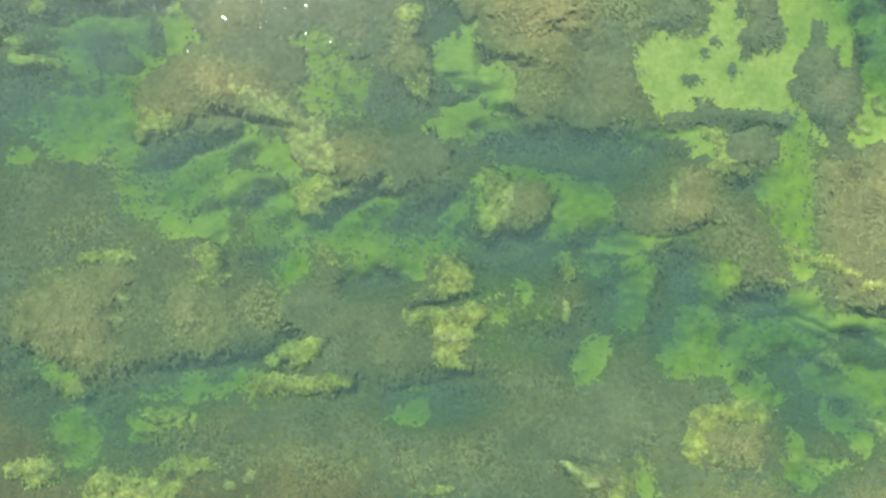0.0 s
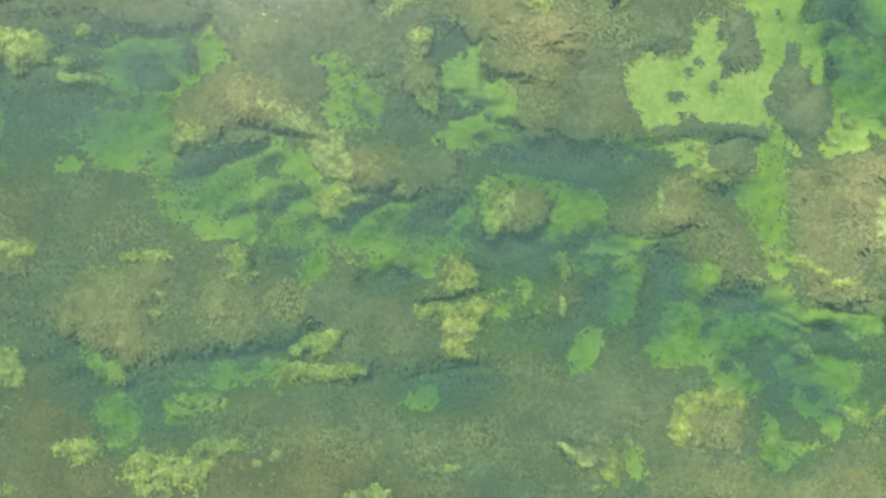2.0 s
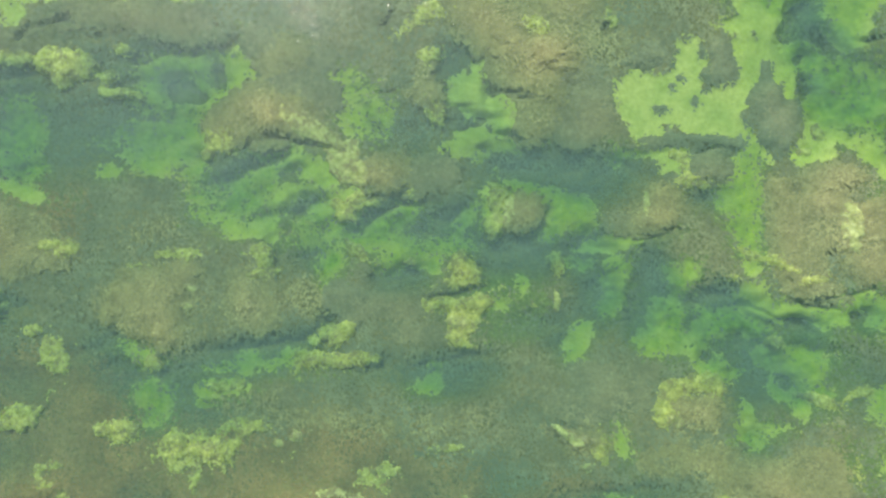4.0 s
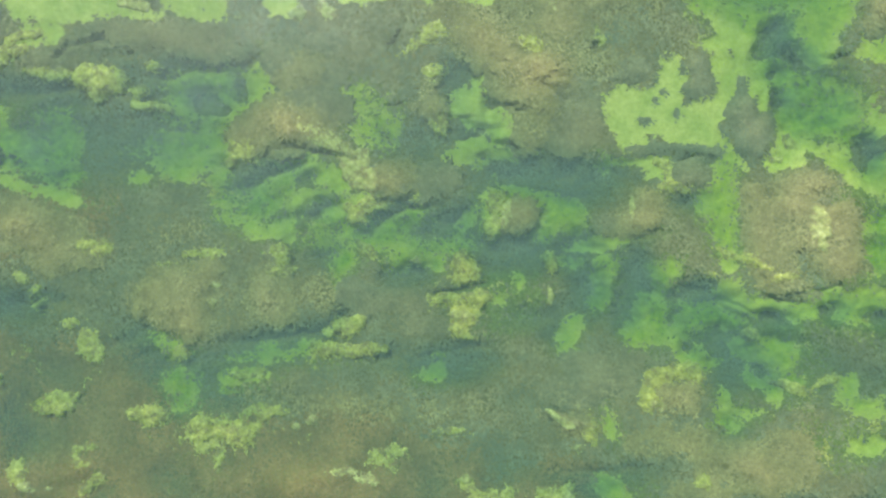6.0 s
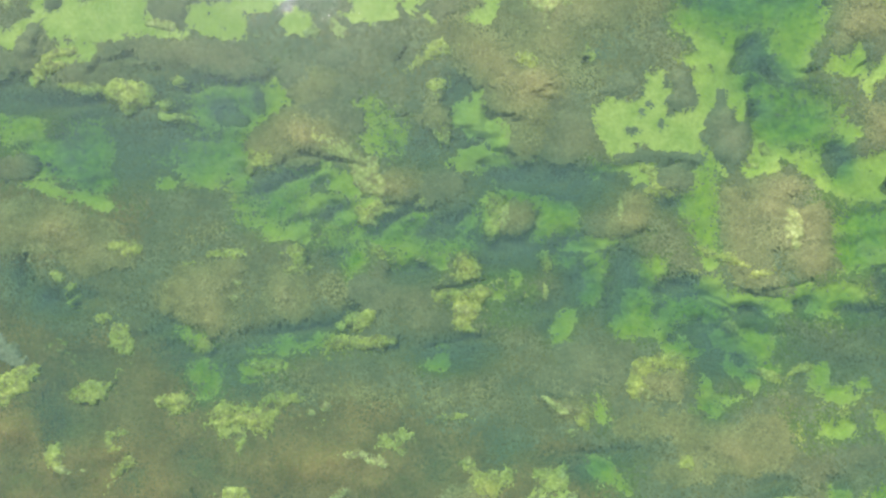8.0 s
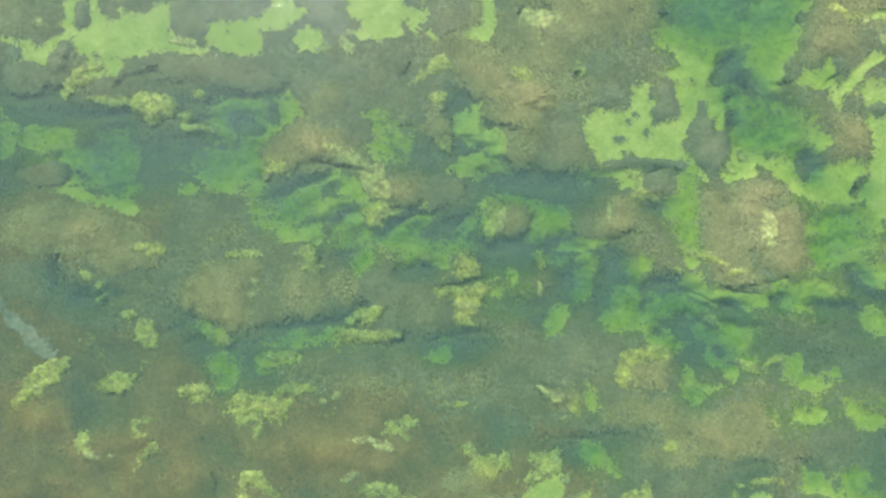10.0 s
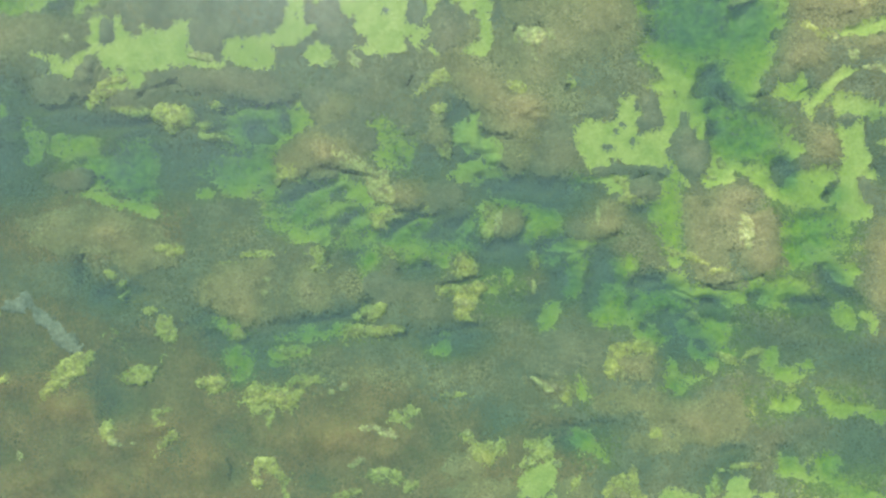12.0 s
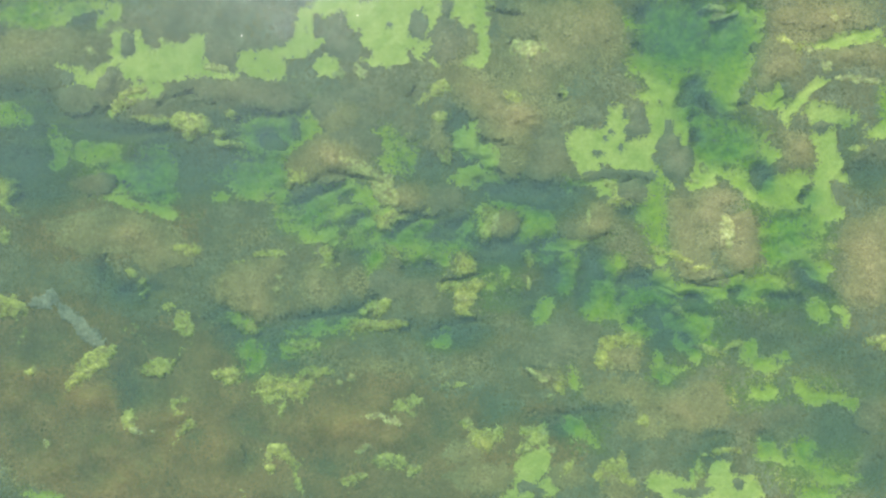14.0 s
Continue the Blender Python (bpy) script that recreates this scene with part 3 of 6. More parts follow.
crack(0.5, (10.94, -2.24, 0.50, 0.05, -40), (13.25, -2.05, 0.78, 0.07, -10), (11.92, -2.53, 0.98, 0.05, -28))
crack(0.5, (3.83, -7.23, 0.43, 0.05, -50), (4.10, -6.75, 0.36, 0.05, -30))
crack(0.5, (-2.57, 5.89, 0.44, 0.05, 8), (-0.89, 5.08, 0.05, 0.28, 20), (-3.46, 1.88, 0.18, 0.05, 0))
crack(0.4, (-7.91, 3.93, 0.07, 0.39, -35), (-8.62, 3.39, 0.39, 0.05, 30))
crack(0.5, (-15.47, 8.47, 0.76, 0.09, 22), (-14.69, 8.53, 0.28, 0.09, -40), (-16.42, 8.16, 0.44, 0.09, 50), (-13.75, 7.99, 0.57, 0.13, -5), (-11.71, 7.14, 0.94, 0.09, 20), (-10.45, 7.32, 0.63, 0.09, 0))
crack(0.5, (2.85, 11.42, 0.25, 0.09, 60), (2.17, 13.10, 0.79, 0.09, -10), (2.96, 12.97, 0.47, 0.09, -10), (4.21, 11.57, 0.25, 0.09, -50), (-2.58, 8.56, 0.44, 0.09, 60), (5.62, 8.35, 0.31, 0.13, 30))
crack(0.5, (16.40, 13.13, 0.63, 0.09, -50), (15.13, 13.07, 0.44, 0.09, 30), (13.45, -2.19, 0.88, 0.09, -8), (14.88, -1.66, 1.26, 0.09, 12), (17.95, 8.12, 0.09, 0.57, -45), (15.42, 7.81, 0.63, 0.09, 0))
crack(0.5, (-17.53, -2.27, 0.38, 0.13, 35), (-19.41, -1.57, 0.13, 0.38, 0), (7.72, -11.13, 0.63, 0.06, -40))

# ---- sand and green bottoms ----
sand(0.45, 0.2, 0.12, (0.27, 5.87, 0.68, 0.36, 0), (0.89, 6.18, 0.39, 0.57, 0), (1.07, 6.67, 0.16, 0.21, 0), (-0.05, 5.61, 0.46, 0.23, 0), (0.80, 5.57, 0.57, 0.32, 0), (0.48, 5.08, 0.27, 0.32, 0), (0.89, 5.13, 0.43, 0.39, 0), (-0.49, 5.50, 0.25, 0.09, 35))
sand(0.45, 0.2, 0.16, (1.87, 5.34, 0.57, 0.36, 0), (2.49, 5.41, 0.34, 0.20, 0), (1.69, 4.81, 0.32, 0.39, 0), (1.48, 4.42, 0.30, 0.21, 0), (2.13, 5.08, 0.25, 0.36, 0), (1.51, 5.25, 0.39, 0.43, 0), (1.97, 5.75, 0.25, 0.12, 0), (1.25, 5.25, 0.27, 0.36, 0))
sand(0.5, 0.2, 0.3, (0.98, 4.07, 0.39, 0.36, 0), (0.54, 4.28, 0.32, 0.16, 0), (0.27, 3.98, 0.16, 0.16, 0), (0.93, 3.39, 0.23, 0.16, 40), (-0.19, 3.64, 0.30, 0.14, 0), (0.68, 3.80, 0.21, 0.18, 0))
sand(0.45, 0.15, 0, (8.08, 5.61, 1.28, 0.98, 0), (6.83, 6.28, 0.64, 0.50, 0), (6.04, 6.02, 0.39, 0.11, -8), (6.66, 5.70, 0.64, 0.39, 0), (7.05, 5.08, 0.64, 0.64, 0), (7.37, 4.40, 0.46, 0.28, 0), (6.75, 4.63, 0.21, 0.28, 0), (8.61, 6.67, 0.46, 0.68, 0), (8.52, 7.38, 0.39, 0.53, 0), (8.97, 4.90, 0.85, 0.57, 0))
sand(0.45, 0.15, 0, (9.68, 5.25, 1.03, 0.75, 0), (10.74, 5.96, 0.39, 1.00, 0), (10.56, 6.85, 0.16, 0.64, 0), (9.68, 4.54, 1.00, 0.36, 0), (10.07, 4.15, 0.36, 0.32, 0), (10.53, 4.51, 0.43, 0.32, 0), (10.96, 3.94, 0.32, 0.27, -40), (11.54, 3.55, 0.39, 0.16, -45), (10.64, 7.55, 0.36, 0.25, 0), (10.91, 6.85, 0.28, 0.71, 0))
sand(0.55, 0.3, 0.35, (11.62, 7.41, 0.98, 0.36, 0), (12.37, 6.85, 0.39, 0.64, 0), (12.55, 6.17, 0.28, 0.28, 0), (12.33, 5.82, 0.14, 0.18, 0), (11.62, 6.70, 0.18, 0.25, 0))
sand(0.45, 0.2, 0.05, (13.62, 4.36, 0.43, 0.53, 0), (13.23, 3.66, 0.39, 0.21, 0), (13.80, 3.48, 0.25, 0.16, 0), (13.02, 3.73, 0.21, 0.12, 0))
sand(0.6, 0.25, 0.5, (6.16, 3.48, 0.18, 0.25, 0), (6.93, 3.50, 0.32, 0.05, 0), (2.49, 3.73, 0.14, 0.14, 0), (1.92, 3.80, 0.50, 0.07, 4))
sand(0.5, 0.2, 0.2, (8.26, 3.39, 0.39, 0.36, 0), (7.90, 3.57, 0.32, 0.12, 0), (8.55, 2.95, 0.16, 0.36, 0), (8.01, 3.05, 0.25, 0.16, 0))
sand(0.574, 0.81, 0.85, (10.92, 2.59, 0.39, 0.85, 0), (10.93, 1.53, 0.68, 0.57, 0), (10.75, 2.06, 0.57, 0.50, 0), (11.29, 0.64, 0.57, 0.68, 0), (10.75, 0.73, 0.39, 0.50, 0), (11.10, 3.12, 0.18, 0.39, 0), (11.38, -0.07, 0.32, 0.28, 0))
sand(0.615, 0.675, 0.72, (-10.39, 6.94, 1.60, 0.50, 0), (-11.45, 6.14, 0.60, 0.98, 0), (-11.46, 5.43, 0.57, 0.32, 0), (-9.86, 5.08, 0.71, 0.39, 0), (-10.18, 4.64, 0.64, 0.46, -30), (-9.23, 5.79, 0.68, 0.39, 0))
sand(0.6, 0.4, 0.55, (-8.61, 6.32, 0.53, 0.82, 0), (-8.04, 6.94, 0.36, 0.82, 0), (-8.17, 6.05, 0.32, 0.32, 0), (-9.15, 5.65, 0.53, 0.27, 0), (-10.30, 4.51, 0.46, 0.36, -30))
sand(1.31, 0.81, 1, (-11.28, 4.19, 1.60, 0.50, 0), (-10.39, 4.37, 1.07, 0.44, 0), (-11.99, 3.93, 1.07, 0.27, 0), (-10.56, 6.41, 1.42, 0.68, 0))
sand(0.6, 0.3, 0.5, (-11.11, 3.48, 1.28, 0.27, 0), (-11.78, 3.30, 0.68, 0.18, 0), (-10.04, 3.80, 0.57, 0.21, 10), (-11.37, 3.02, 0.50, 0.18, 0))
sand(0.55, 0.25, 0.5, (-9.93, 2.86, 0.44, 0.23, 0), (-9.74, 2.98, 0.28, 0.18, 0))
sand(0.6, 0.3, 0.6, (-13.33, 2.75, 0.23, 0.14, 0), (-13.33, 2.91, 0.14, 0.09, 0))
sand(1.11, 0.81, 1, (-8.27, 1.79, 1.17, 0.64, 0), (-8.80, 2.20, 0.82, 0.46, 0), (-7.38, 1.14, 0.64, 0.46, 0), (-8.80, 1.35, 0.71, 0.44, 0), (-8.09, 2.42, 0.44, 0.21, 0))
sand(0.615, 0.54, 0.8, (-9.51, 1.88, 0.46, 0.28, 0), (-9.42, 1.17, 0.44, 0.25, 0), (-7.02, 2.24, 0.36, 0.27, 0))
sand(0.6, 0.25, 0.5, (-7.82, 0.44, 0.60, 0.16, 0), (-8.59, 0.82, 0.53, 0.16, -20), (-6.99, 0.85, 0.18, 0.39, 0))
sand(0.5, 0.25, 0.4, (-4.00, 1.97, 0.39, 0.23, 0), (-4.26, 1.26, 0.36, 0.21, 0), (-4.71, 1.53, 0.28, 0.14, 0), (-3.96, 0.78, 0.21, 0.21, 0))
sand(0.5, 0.2, 0.38, (-6.27, 1.99, 0.71, 0.25, 18), (-6.75, 1.71, 0.36, 0.28, 0), (-5.95, 2.20, 0.32, 0.16, 0))
sand(0.65, 0.35, 0.6, (-7.02, 3.62, 0.75, 0.25, 0), (-6.27, 3.36, 0.92, 0.27, -10), (-5.51, 2.98, 0.60, 0.32, 0), (-5.06, 2.59, 0.36, 0.28, 0))
sand(0.6, 0.3, 0.5, (-6.84, 2.98, 0.53, 0.12, 20), (-7.20, 2.68, 0.44, 0.16, 30), (-5.15, 1.44, 0.32, 0.14, 0), (-4.89, 1.88, 0.25, 0.14, 0))
sand(0.984, 0.608, 1, (-5.07, 0.64, 0.64, 0.46, 0), (-4.71, 0.91, 0.46, 0.36, 0), (-5.42, 0.28, 0.53, 0.21, 0), (-4.71, 0.11, 0.53, 0.21, 0))
sand(0.902, 0.608, 0.95, (-2.40, 0.85, 0.98, 0.36, 10), (-1.86, 1.31, 0.39, 0.39, 0), (-3.07, 0.28, 0.98, 0.28, 0), (-2.13, 0.19, 0.98, 0.21, 0), (-3.64, 0.07, 0.44, 0.14, 0))
sand(0.55, 0.4, 0.9, (-2.22, -0.46, 0.43, 0.43, 0), (-2.58, -0.78, 0.25, 0.21, 0), (-1.95, -0.07, 0.27, 0.18, 0))
sand(0.656, 0.54, 0.72, (-3.28, 5.22, 0.39, 0.28, 0), (-3.78, 4.72, 0.60, 0.43, 0), (-2.75, 4.81, 0.25, 0.53, -20), (-3.07, 4.55, 0.27, 0.32, 0))
sand(0.738, 0.675, 0.9, (-3.99, 5.96, 0.60, 0.32, 0), (-4.26, 6.41, 0.36, 0.25, 0))
sand(0.6, 0.3, 0.4, (1.51, 1.53, 0.27, 0.75, 0), (1.44, 0.82, 0.27, 0.23, 0), (1.73, 2.06, 0.46, 0.21, 0))
sand(0.7, 0.3, 0.6, (2.76, 2.17, 0.82, 0.21, 0), (3.65, 1.88, 0.43, 0.14, 0), (2.93, 1.79, 0.36, 0.11, 0))
sand(0.615, 0.472, 0.75, (4.36, 1.53, 0.64, 0.57, 0), (4.75, 0.82, 0.32, 0.32, 0), (3.56, 0.60, 0.39, 0.28, 0), (4.04, 1.14, 0.32, 0.28, 0), (4.62, 1.62, 0.36, 0.25, 0))
sand(0.656, 0.405, 0.75, (0.18, 0.82, 0.18, 0.60, -35), (-0.26, 0.19, 0.21, 0.25, 0), (0.48, 1.31, 0.16, 0.16, 0))
sand(0.6, 0.3, 0.5, (5.96, 0.18, 0.85, 0.14, 12), (6.49, 0.30, 0.36, 0.18, 0), (5.34, -0.04, 0.32, 0.11, 0))
sand(0.656, 0.54, 0.9, (-0.44, 0.11, 0.62, 0.21, 0), (-1.15, -0.25, 0.53, 0.21, 0))
sand(0.738, 0.608, 1, (-4.71, -0.61, 0.43, 0.50, 0), (-4.98, -0.34, 0.21, 0.25, 0))
sand(0.615, 0.472, 0.75, (-12.02, -4.12, 0.64, 0.28, -22), (-11.66, -4.45, 0.39, 0.18, 0))
sand(0.82, 0.54, 0.95, (-11.70, -5.51, 0.39, 0.39, 0), (-11.31, -6.04, 0.39, 0.50, 0), (-11.53, -6.49, 0.27, 0.21, 0), (-11.04, -5.77, 0.25, 0.25, 0))
sand(0.65, 0.25, 0.5, (-9.44, -5.51, 0.39, 0.20, 0), (-8.90, -5.35, 0.30, 0.14, 0), (-9.62, -6.06, 0.20, 0.14, 0), (-8.42, -5.35, 0.32, 0.14, 0), (-8.19, -5.22, 0.14, 0.12, 0))
sand(0.574, 0.405, 0.7, (-6.50, -4.28, 0.32, 0.23, 0), (-7.83, -4.26, 0.36, 0.21, 0), (-7.03, -4.52, 0.25, 0.14, 0), (-9.08, -4.70, 0.28, 0.12, 0), (-8.10, -4.61, 0.27, 0.14, 0))
sand(0.7, 0.25, 0.65, (-1.01, -5.34, 0.36, 0.21, 0), (-0.80, -4.81, 0.14, 0.25, 0))
sand(0.7, 0.25, 0.6, (1.69, -2.21, 0.25, 0.14, 0), (2.49, -1.50, 0.18, 0.21, 0), (-0.80, -0.61, 0.25, 0.32, 0), (-1.51, -0.61, 0.21, 0.16, 0))
sand(0.6, 0.25, 0.55, (4.75, -3.13, 0.34, 0.20, 0), (4.63, -3.72, 0.27, 0.48, 0), (4.51, -4.43, 0.12, 0.25, 0), (4.36, -3.90, 0.18, 0.32, 0))
sand(0.656, 0.472, 0.82, (6.31, -0.87, 0.39, 0.23, 0), (5.87, -1.14, 0.32, 0.25, 0), (6.00, -1.85, 0.25, 0.39, 0), (5.82, -2.30, 0.25, 0.20, 0), (6.17, -0.57, 0.32, 0.20, 0))
sand(0.574, 0.405, 0.7, (4.89, -0.71, 0.20, 0.12, 0), (4.36, -0.64, 0.14, 0.11, 0))
sand(0.574, 0.405, 0.9, (7.88, -2.74, 0.39, 0.60, 0), (8.06, -2.24, 0.32, 0.43, 0), (7.60, -3.67, 0.50, 0.30, 0), (7.71, -3.54, 0.64, 0.43, 0), (8.31, -3.67, 0.57, 0.28, 0))
sand(0.943, 0.405, 1, (8.67, -2.95, 0.82, 0.57, 0), (9.70, -2.92, 0.82, 0.57, 0), (10.94, -3.13, 1.00, 0.53, 0), (9.20, -3.67, 0.50, 0.18, 0), (10.58, -2.74, 0.64, 0.46, 0), (8.18, -2.21, 0.32, 0.32, 0))
sand(0.656, 0.405, 0.8, (8.48, -1.17, 0.36, 0.28, 0), (8.31, -1.67, 0.21, 0.28, 0), (8.59, -1.76, 0.18, 0.18, 0), (7.83, -1.99, 0.21, 0.18, 0), (8.89, -0.78, 0.28, 0.32, 0), (8.18, -0.78, 0.18, 0.18, 0))
sand(0.6, 0.25, 0.5, (9.25, -4.08, 0.14, 0.43, 25), (9.70, -4.52, 0.43, 0.14, -22), (10.16, -4.52, 0.14, 0.39, -10), (10.45, -4.72, 0.32, 0.11, 0), (9.97, -3.72, 0.12, 0.25, 0))
sand(0.5, 0.25, 0.42, (12.36, -2.21, 0.64, 0.21, -10), (11.83, -2.44, 0.39, 0.14, -20), (12.54, -2.74, 0.28, 0.20, 0), (13.43, -2.42, 0.64, 0.21, 0), (11.15, -1.94, 0.32, 0.28, -30), (11.29, -1.49, 0.32, 0.16, 0), (13.87, -2.56, 0.18, 0.28, 0), (11.08, -0.78, 0.25, 0.21, 0))
sand(0.697, 0.472, 0.85, (13.08, -4.34, 0.39, 0.46, 0), (13.61, -4.56, 0.39, 0.64, 0), (13.79, -5.41, 0.32, 0.23, 0), (13.08, -5.41, 0.18, 0.18, 0), (12.23, -4.27, 0.32, 0.23, 0), (12.10, -3.90, 0.25, 0.16, 0))
sand(0.7, 0.25, 0.6, (11.00, -6.59, 0.23, 0.41, 0), (10.83, -6.87, 0.18, 0.32, 0))
sand(0.6, 0.3, 0.5, (6.33, -7.38, 0.25, 0.53, 15), (11.84, -6.66, 0.53, 0.21, 0))
sand(0.779, 0.675, 1, (-23.62, 13.53, 1.42, 0.50, 0), (-23.94, 12.90, 1.13, 0.41, 0), (-24.88, 13.22, 0.82, 0.50, 0), (-23.15, 12.58, 0.63, 0.31, 0))
sand(0.55, 0.25, 0.42, (-21.11, 13.37, 0.85, 0.25, 10), (-22.06, 12.90, 0.41, 0.35, 40), (-20.17, 13.52, 0.85, 0.19, 0), (-19.86, 12.73, 0.19, 0.35, 0), (-19.08, 13.05, 0.31, 0.25, 0))
sand(0.45, 0.18, 0, (-16.10, 10.36, 2.01, 0.94, 0), (-18.55, 10.37, 0.50, 0.38, 0), (-17.82, 11.47, 0.25, 0.69, 0), (-14.53, 11.05, 0.69, 0.63, 0), (-15.16, 9.73, 1.26, 0.44, 0), (-17.67, 9.74, 0.94, 0.50, 0), (-18.23, 10.78, 0.82, 0.25, 0), (-16.98, 10.77, 0.82, 0.50, 0), (-13.46, 9.69, 0.82, 0.25, 0), (-18.80, 11.57, 0.28, 0.38, 0))
sand(0.45, 0.18, 0, (-20.74, 9.08, 0.69, 0.22, 0), (-21.37, 9.53, 0.35, 0.19, -45), (-21.99, 10.06, 0.41, 0.13, -20), (-19.68, 9.90, 0.69, 0.16, 38), (-20.30, 9.40, 0.54, 0.22, 15), (-20.80, 9.43, 0.19, 0.31, 0))
sand(0.5, 0.2, 0.2, (-18.11, 8.32, 0.85, 0.25, 15), (-17.51, 8.89, 0.54, 0.25, 0), (-18.77, 7.85, 0.38, 0.25, 45), (-19.24, 7.47, 0.25, 0.25, 0), (-16.73, 8.79, 0.31, 0.31, 0))
sand(0.5, 0.2, 0.25, (-11.20, 10.48, 0.85, 0.38, 0), (-11.95, 10.32, 0.41, 0.35, 0), (-10.76, 9.72, 0.85, 0.28, -15), (-10.13, 9.87, 0.31, 0.41, 0), (-10.44, 10.92, 0.57, 0.19, 0))
sand(0.48, 0.18, 0.05, (-9.18, 11.10, 0.57, 0.35, 30), (-8.71, 11.76, 0.28, 0.28, 0), (-8.71, 12.71, 0.16, 0.35, 0))
sand(0.45, 0.18, 0, (-3.83, 11.91, 1.57, 1.26, 0), (-5.09, 12.86, 1.32, 0.85, 0), (-6.35, 13.34, 1.45, 0.50, 0), (-3.51, 13.17, 1.76, 0.69, 0), (-3.83, 10.80, 0.82, 0.47, 0), (-4.78, 10.33, 0.38, 0.25, 0), (-1.62, 13.17, 0.69, 0.41, 0), (-3.46, 10.39, 0.41, 0.16, 0))
sand(0.45, 0.18, 0, (-7.30, 10.02, 0.41, 0.47, 0), (-6.98, 10.62, 0.31, 0.25, 0), (-7.61, 10.28, 0.31, 0.25, 0), (-8.56, 11.07, 0.85, 0.35, 20), (-8.24, 12.24, 0.19, 0.54, 0))
sand(0.45, 0.18, 0.02, (-2.10, 11.08, 0.69, 0.38, 0), (-2.70, 11.40, 0.25, 0.31, 0), (-1.47, 11.90, 0.22, 0.57, 0), (-1.31, 10.48, 0.16, 0.22, 0))
sand(0.48, 0.2, 0.1, (0.59, 13.16, 0.85, 0.50, 0), (1.22, 12.06, 0.38, 0.69, 0), (1.37, 11.08, 0.28, 0.54, 0), (0.77, 10.32, 0.41, 0.25, 0), (1.21, 10.32, 0.28, 0.25, 0), (0.43, 12.53, 0.28, 0.31, 0), (0.02, 13.48, 0.69, 0.38, 0))
sand(1.6, 1.08, 1, (12.27, 11.56, 1.95, 1.70, 0), (11.65, 12.51, 1.38, 1.13, 0), (13.85, 10.92, 1.38, 1.13, 0), (13.23, 12.82, 1.13, 0.82, 0), (14.81, 11.87, 1.07, 1.38, 0), (11.32, 10.29, 1.07, 0.50, -20))
sand(0.55, 0.4, 0.5, (15.82, 11.23, 0.69, 1.38, 0), (16.40, 12.50, 0.50, 0.63, 0), (14.63, 8.54, 0.82, 0.82, 0))
sand(0.65, 0.45, 0.68, (11.63, 9.34, 1.38, 0.76, -30), (12.58, 9.28, 0.82, 0.41, 0), (14.53, 8.64, 0.76, 1.07, 0), (15.18, 9.90, 0.94, 1.07, 0), (15.82, 11.55, 0.88, 1.07, 0), (10.05, 9.98, 0.57, 0.38, 0), (9.37, 12.45, 0.57, 0.31, 0), (15.45, 13.13, 0.76, 0.50, 0))
sand(0.5, 0.2, 0.2, (11.15, 8.55, 0.94, 0.31, -50), (12.09, 7.60, 0.79, 0.88, 0), (11.30, 6.66, 0.69, 0.79, 0), (10.67, 8.40, 0.57, 0.25, 0))
sand(1.15, 0.81, 1, (15.09, 5.70, 1.32, 1.13, 0), (13.82, 5.23, 1.01, 0.69, 0), (16.03, 4.59, 0.69, 0.50, 0), (13.19, 6.97, 0.82, 0.63, 0), (14.14, 6.65, 0.94, 0.50, 0))
sand(0.55, 0.25, 0.35, (13.18, 4.22, 0.41, 0.54, 0), (13.02, 3.62, 0.28, 0.31, 0), (15.86, 3.32, 1.57, 0.35, -35), (17.30, 5.37, 0.50, 0.69, 0), (12.40, 6.18, 0.38, 0.63, 0), (11.61, 6.34, 0.44, 0.31, 0))
sand(0.48, 0.18, 0.02, (18.58, 7.84, 0.63, 0.13, 45), (19.22, 8.66, 0.50, 0.09, 45), (19.89, 9.00, 0.31, 0.09, 20), (17.88, 7.43, 0.09, 0.38, 20))
sand(0.55, 0.3, 0.45, (17.26, 8.44, 0.69, 0.69, 0), (17.06, 7.94, 0.54, 0.25, 0))
sand(0.48, 0.2, 0.15, (20.35, 11.09, 0.76, 0.16, 4), (20.99, 11.34, 0.63, 0.28, 20), (22.10, 11.75, 0.57, 0.13, 12), (22.71, 11.69, 0.31, 0.41, -30), (23.27, 11.34, 0.41, 0.06, -15))
sand(0.48, 0.2, 0, (20.55, 7.23, 0.94, 0.41, 0), (19.69, 7.39, 0.31, 0.31, 0), (20.96, 7.07, 0.38, 0.19, 0), (19.84, 6.63, 0.28, 0.41, 0))
sand(0.48, 0.2, 0.12, (20.21, 5.46, 0.85, 1.20, 0), (20.84, 4.57, 0.50, 0.63, 0), (19.84, 5.84, 0.44, 0.63, 0), (21.25, 3.68, 0.50, 0.38, 0), (20.14, 3.31, 0.54, 1.32, 0), (20.57, 1.92, 0.76, 0.41, 0), (20.03, 2.36, 0.31, 0.63, 0))
sand(0.55, 0.35, 0.5, (18.08, 3.32, 1.13, 0.69, 0), (18.62, 3.63, 0.88, 0.50, 0), (17.44, 2.69, 1.01, 0.31, -20), (18.55, 2.62, 1.26, 0.50, 0))
sand(1, 0.7, 0.95, (18.22, 1.10, 1.70, 0.82, 0), (17.58, -0.16, 1.13, 0.82, 0), (18.53, 0.31, 1.26, 0.63, 0))
sand(0.6, 0.3, 0.5, (19.47, -1.17, 1.13, 0.28, -40), (20.42, -1.18, 0.38, 0.31, 0), (20.08, -3.70, 0.54, 0.54, 0), (19.64, -3.32, 0.31, 0.41, 0))
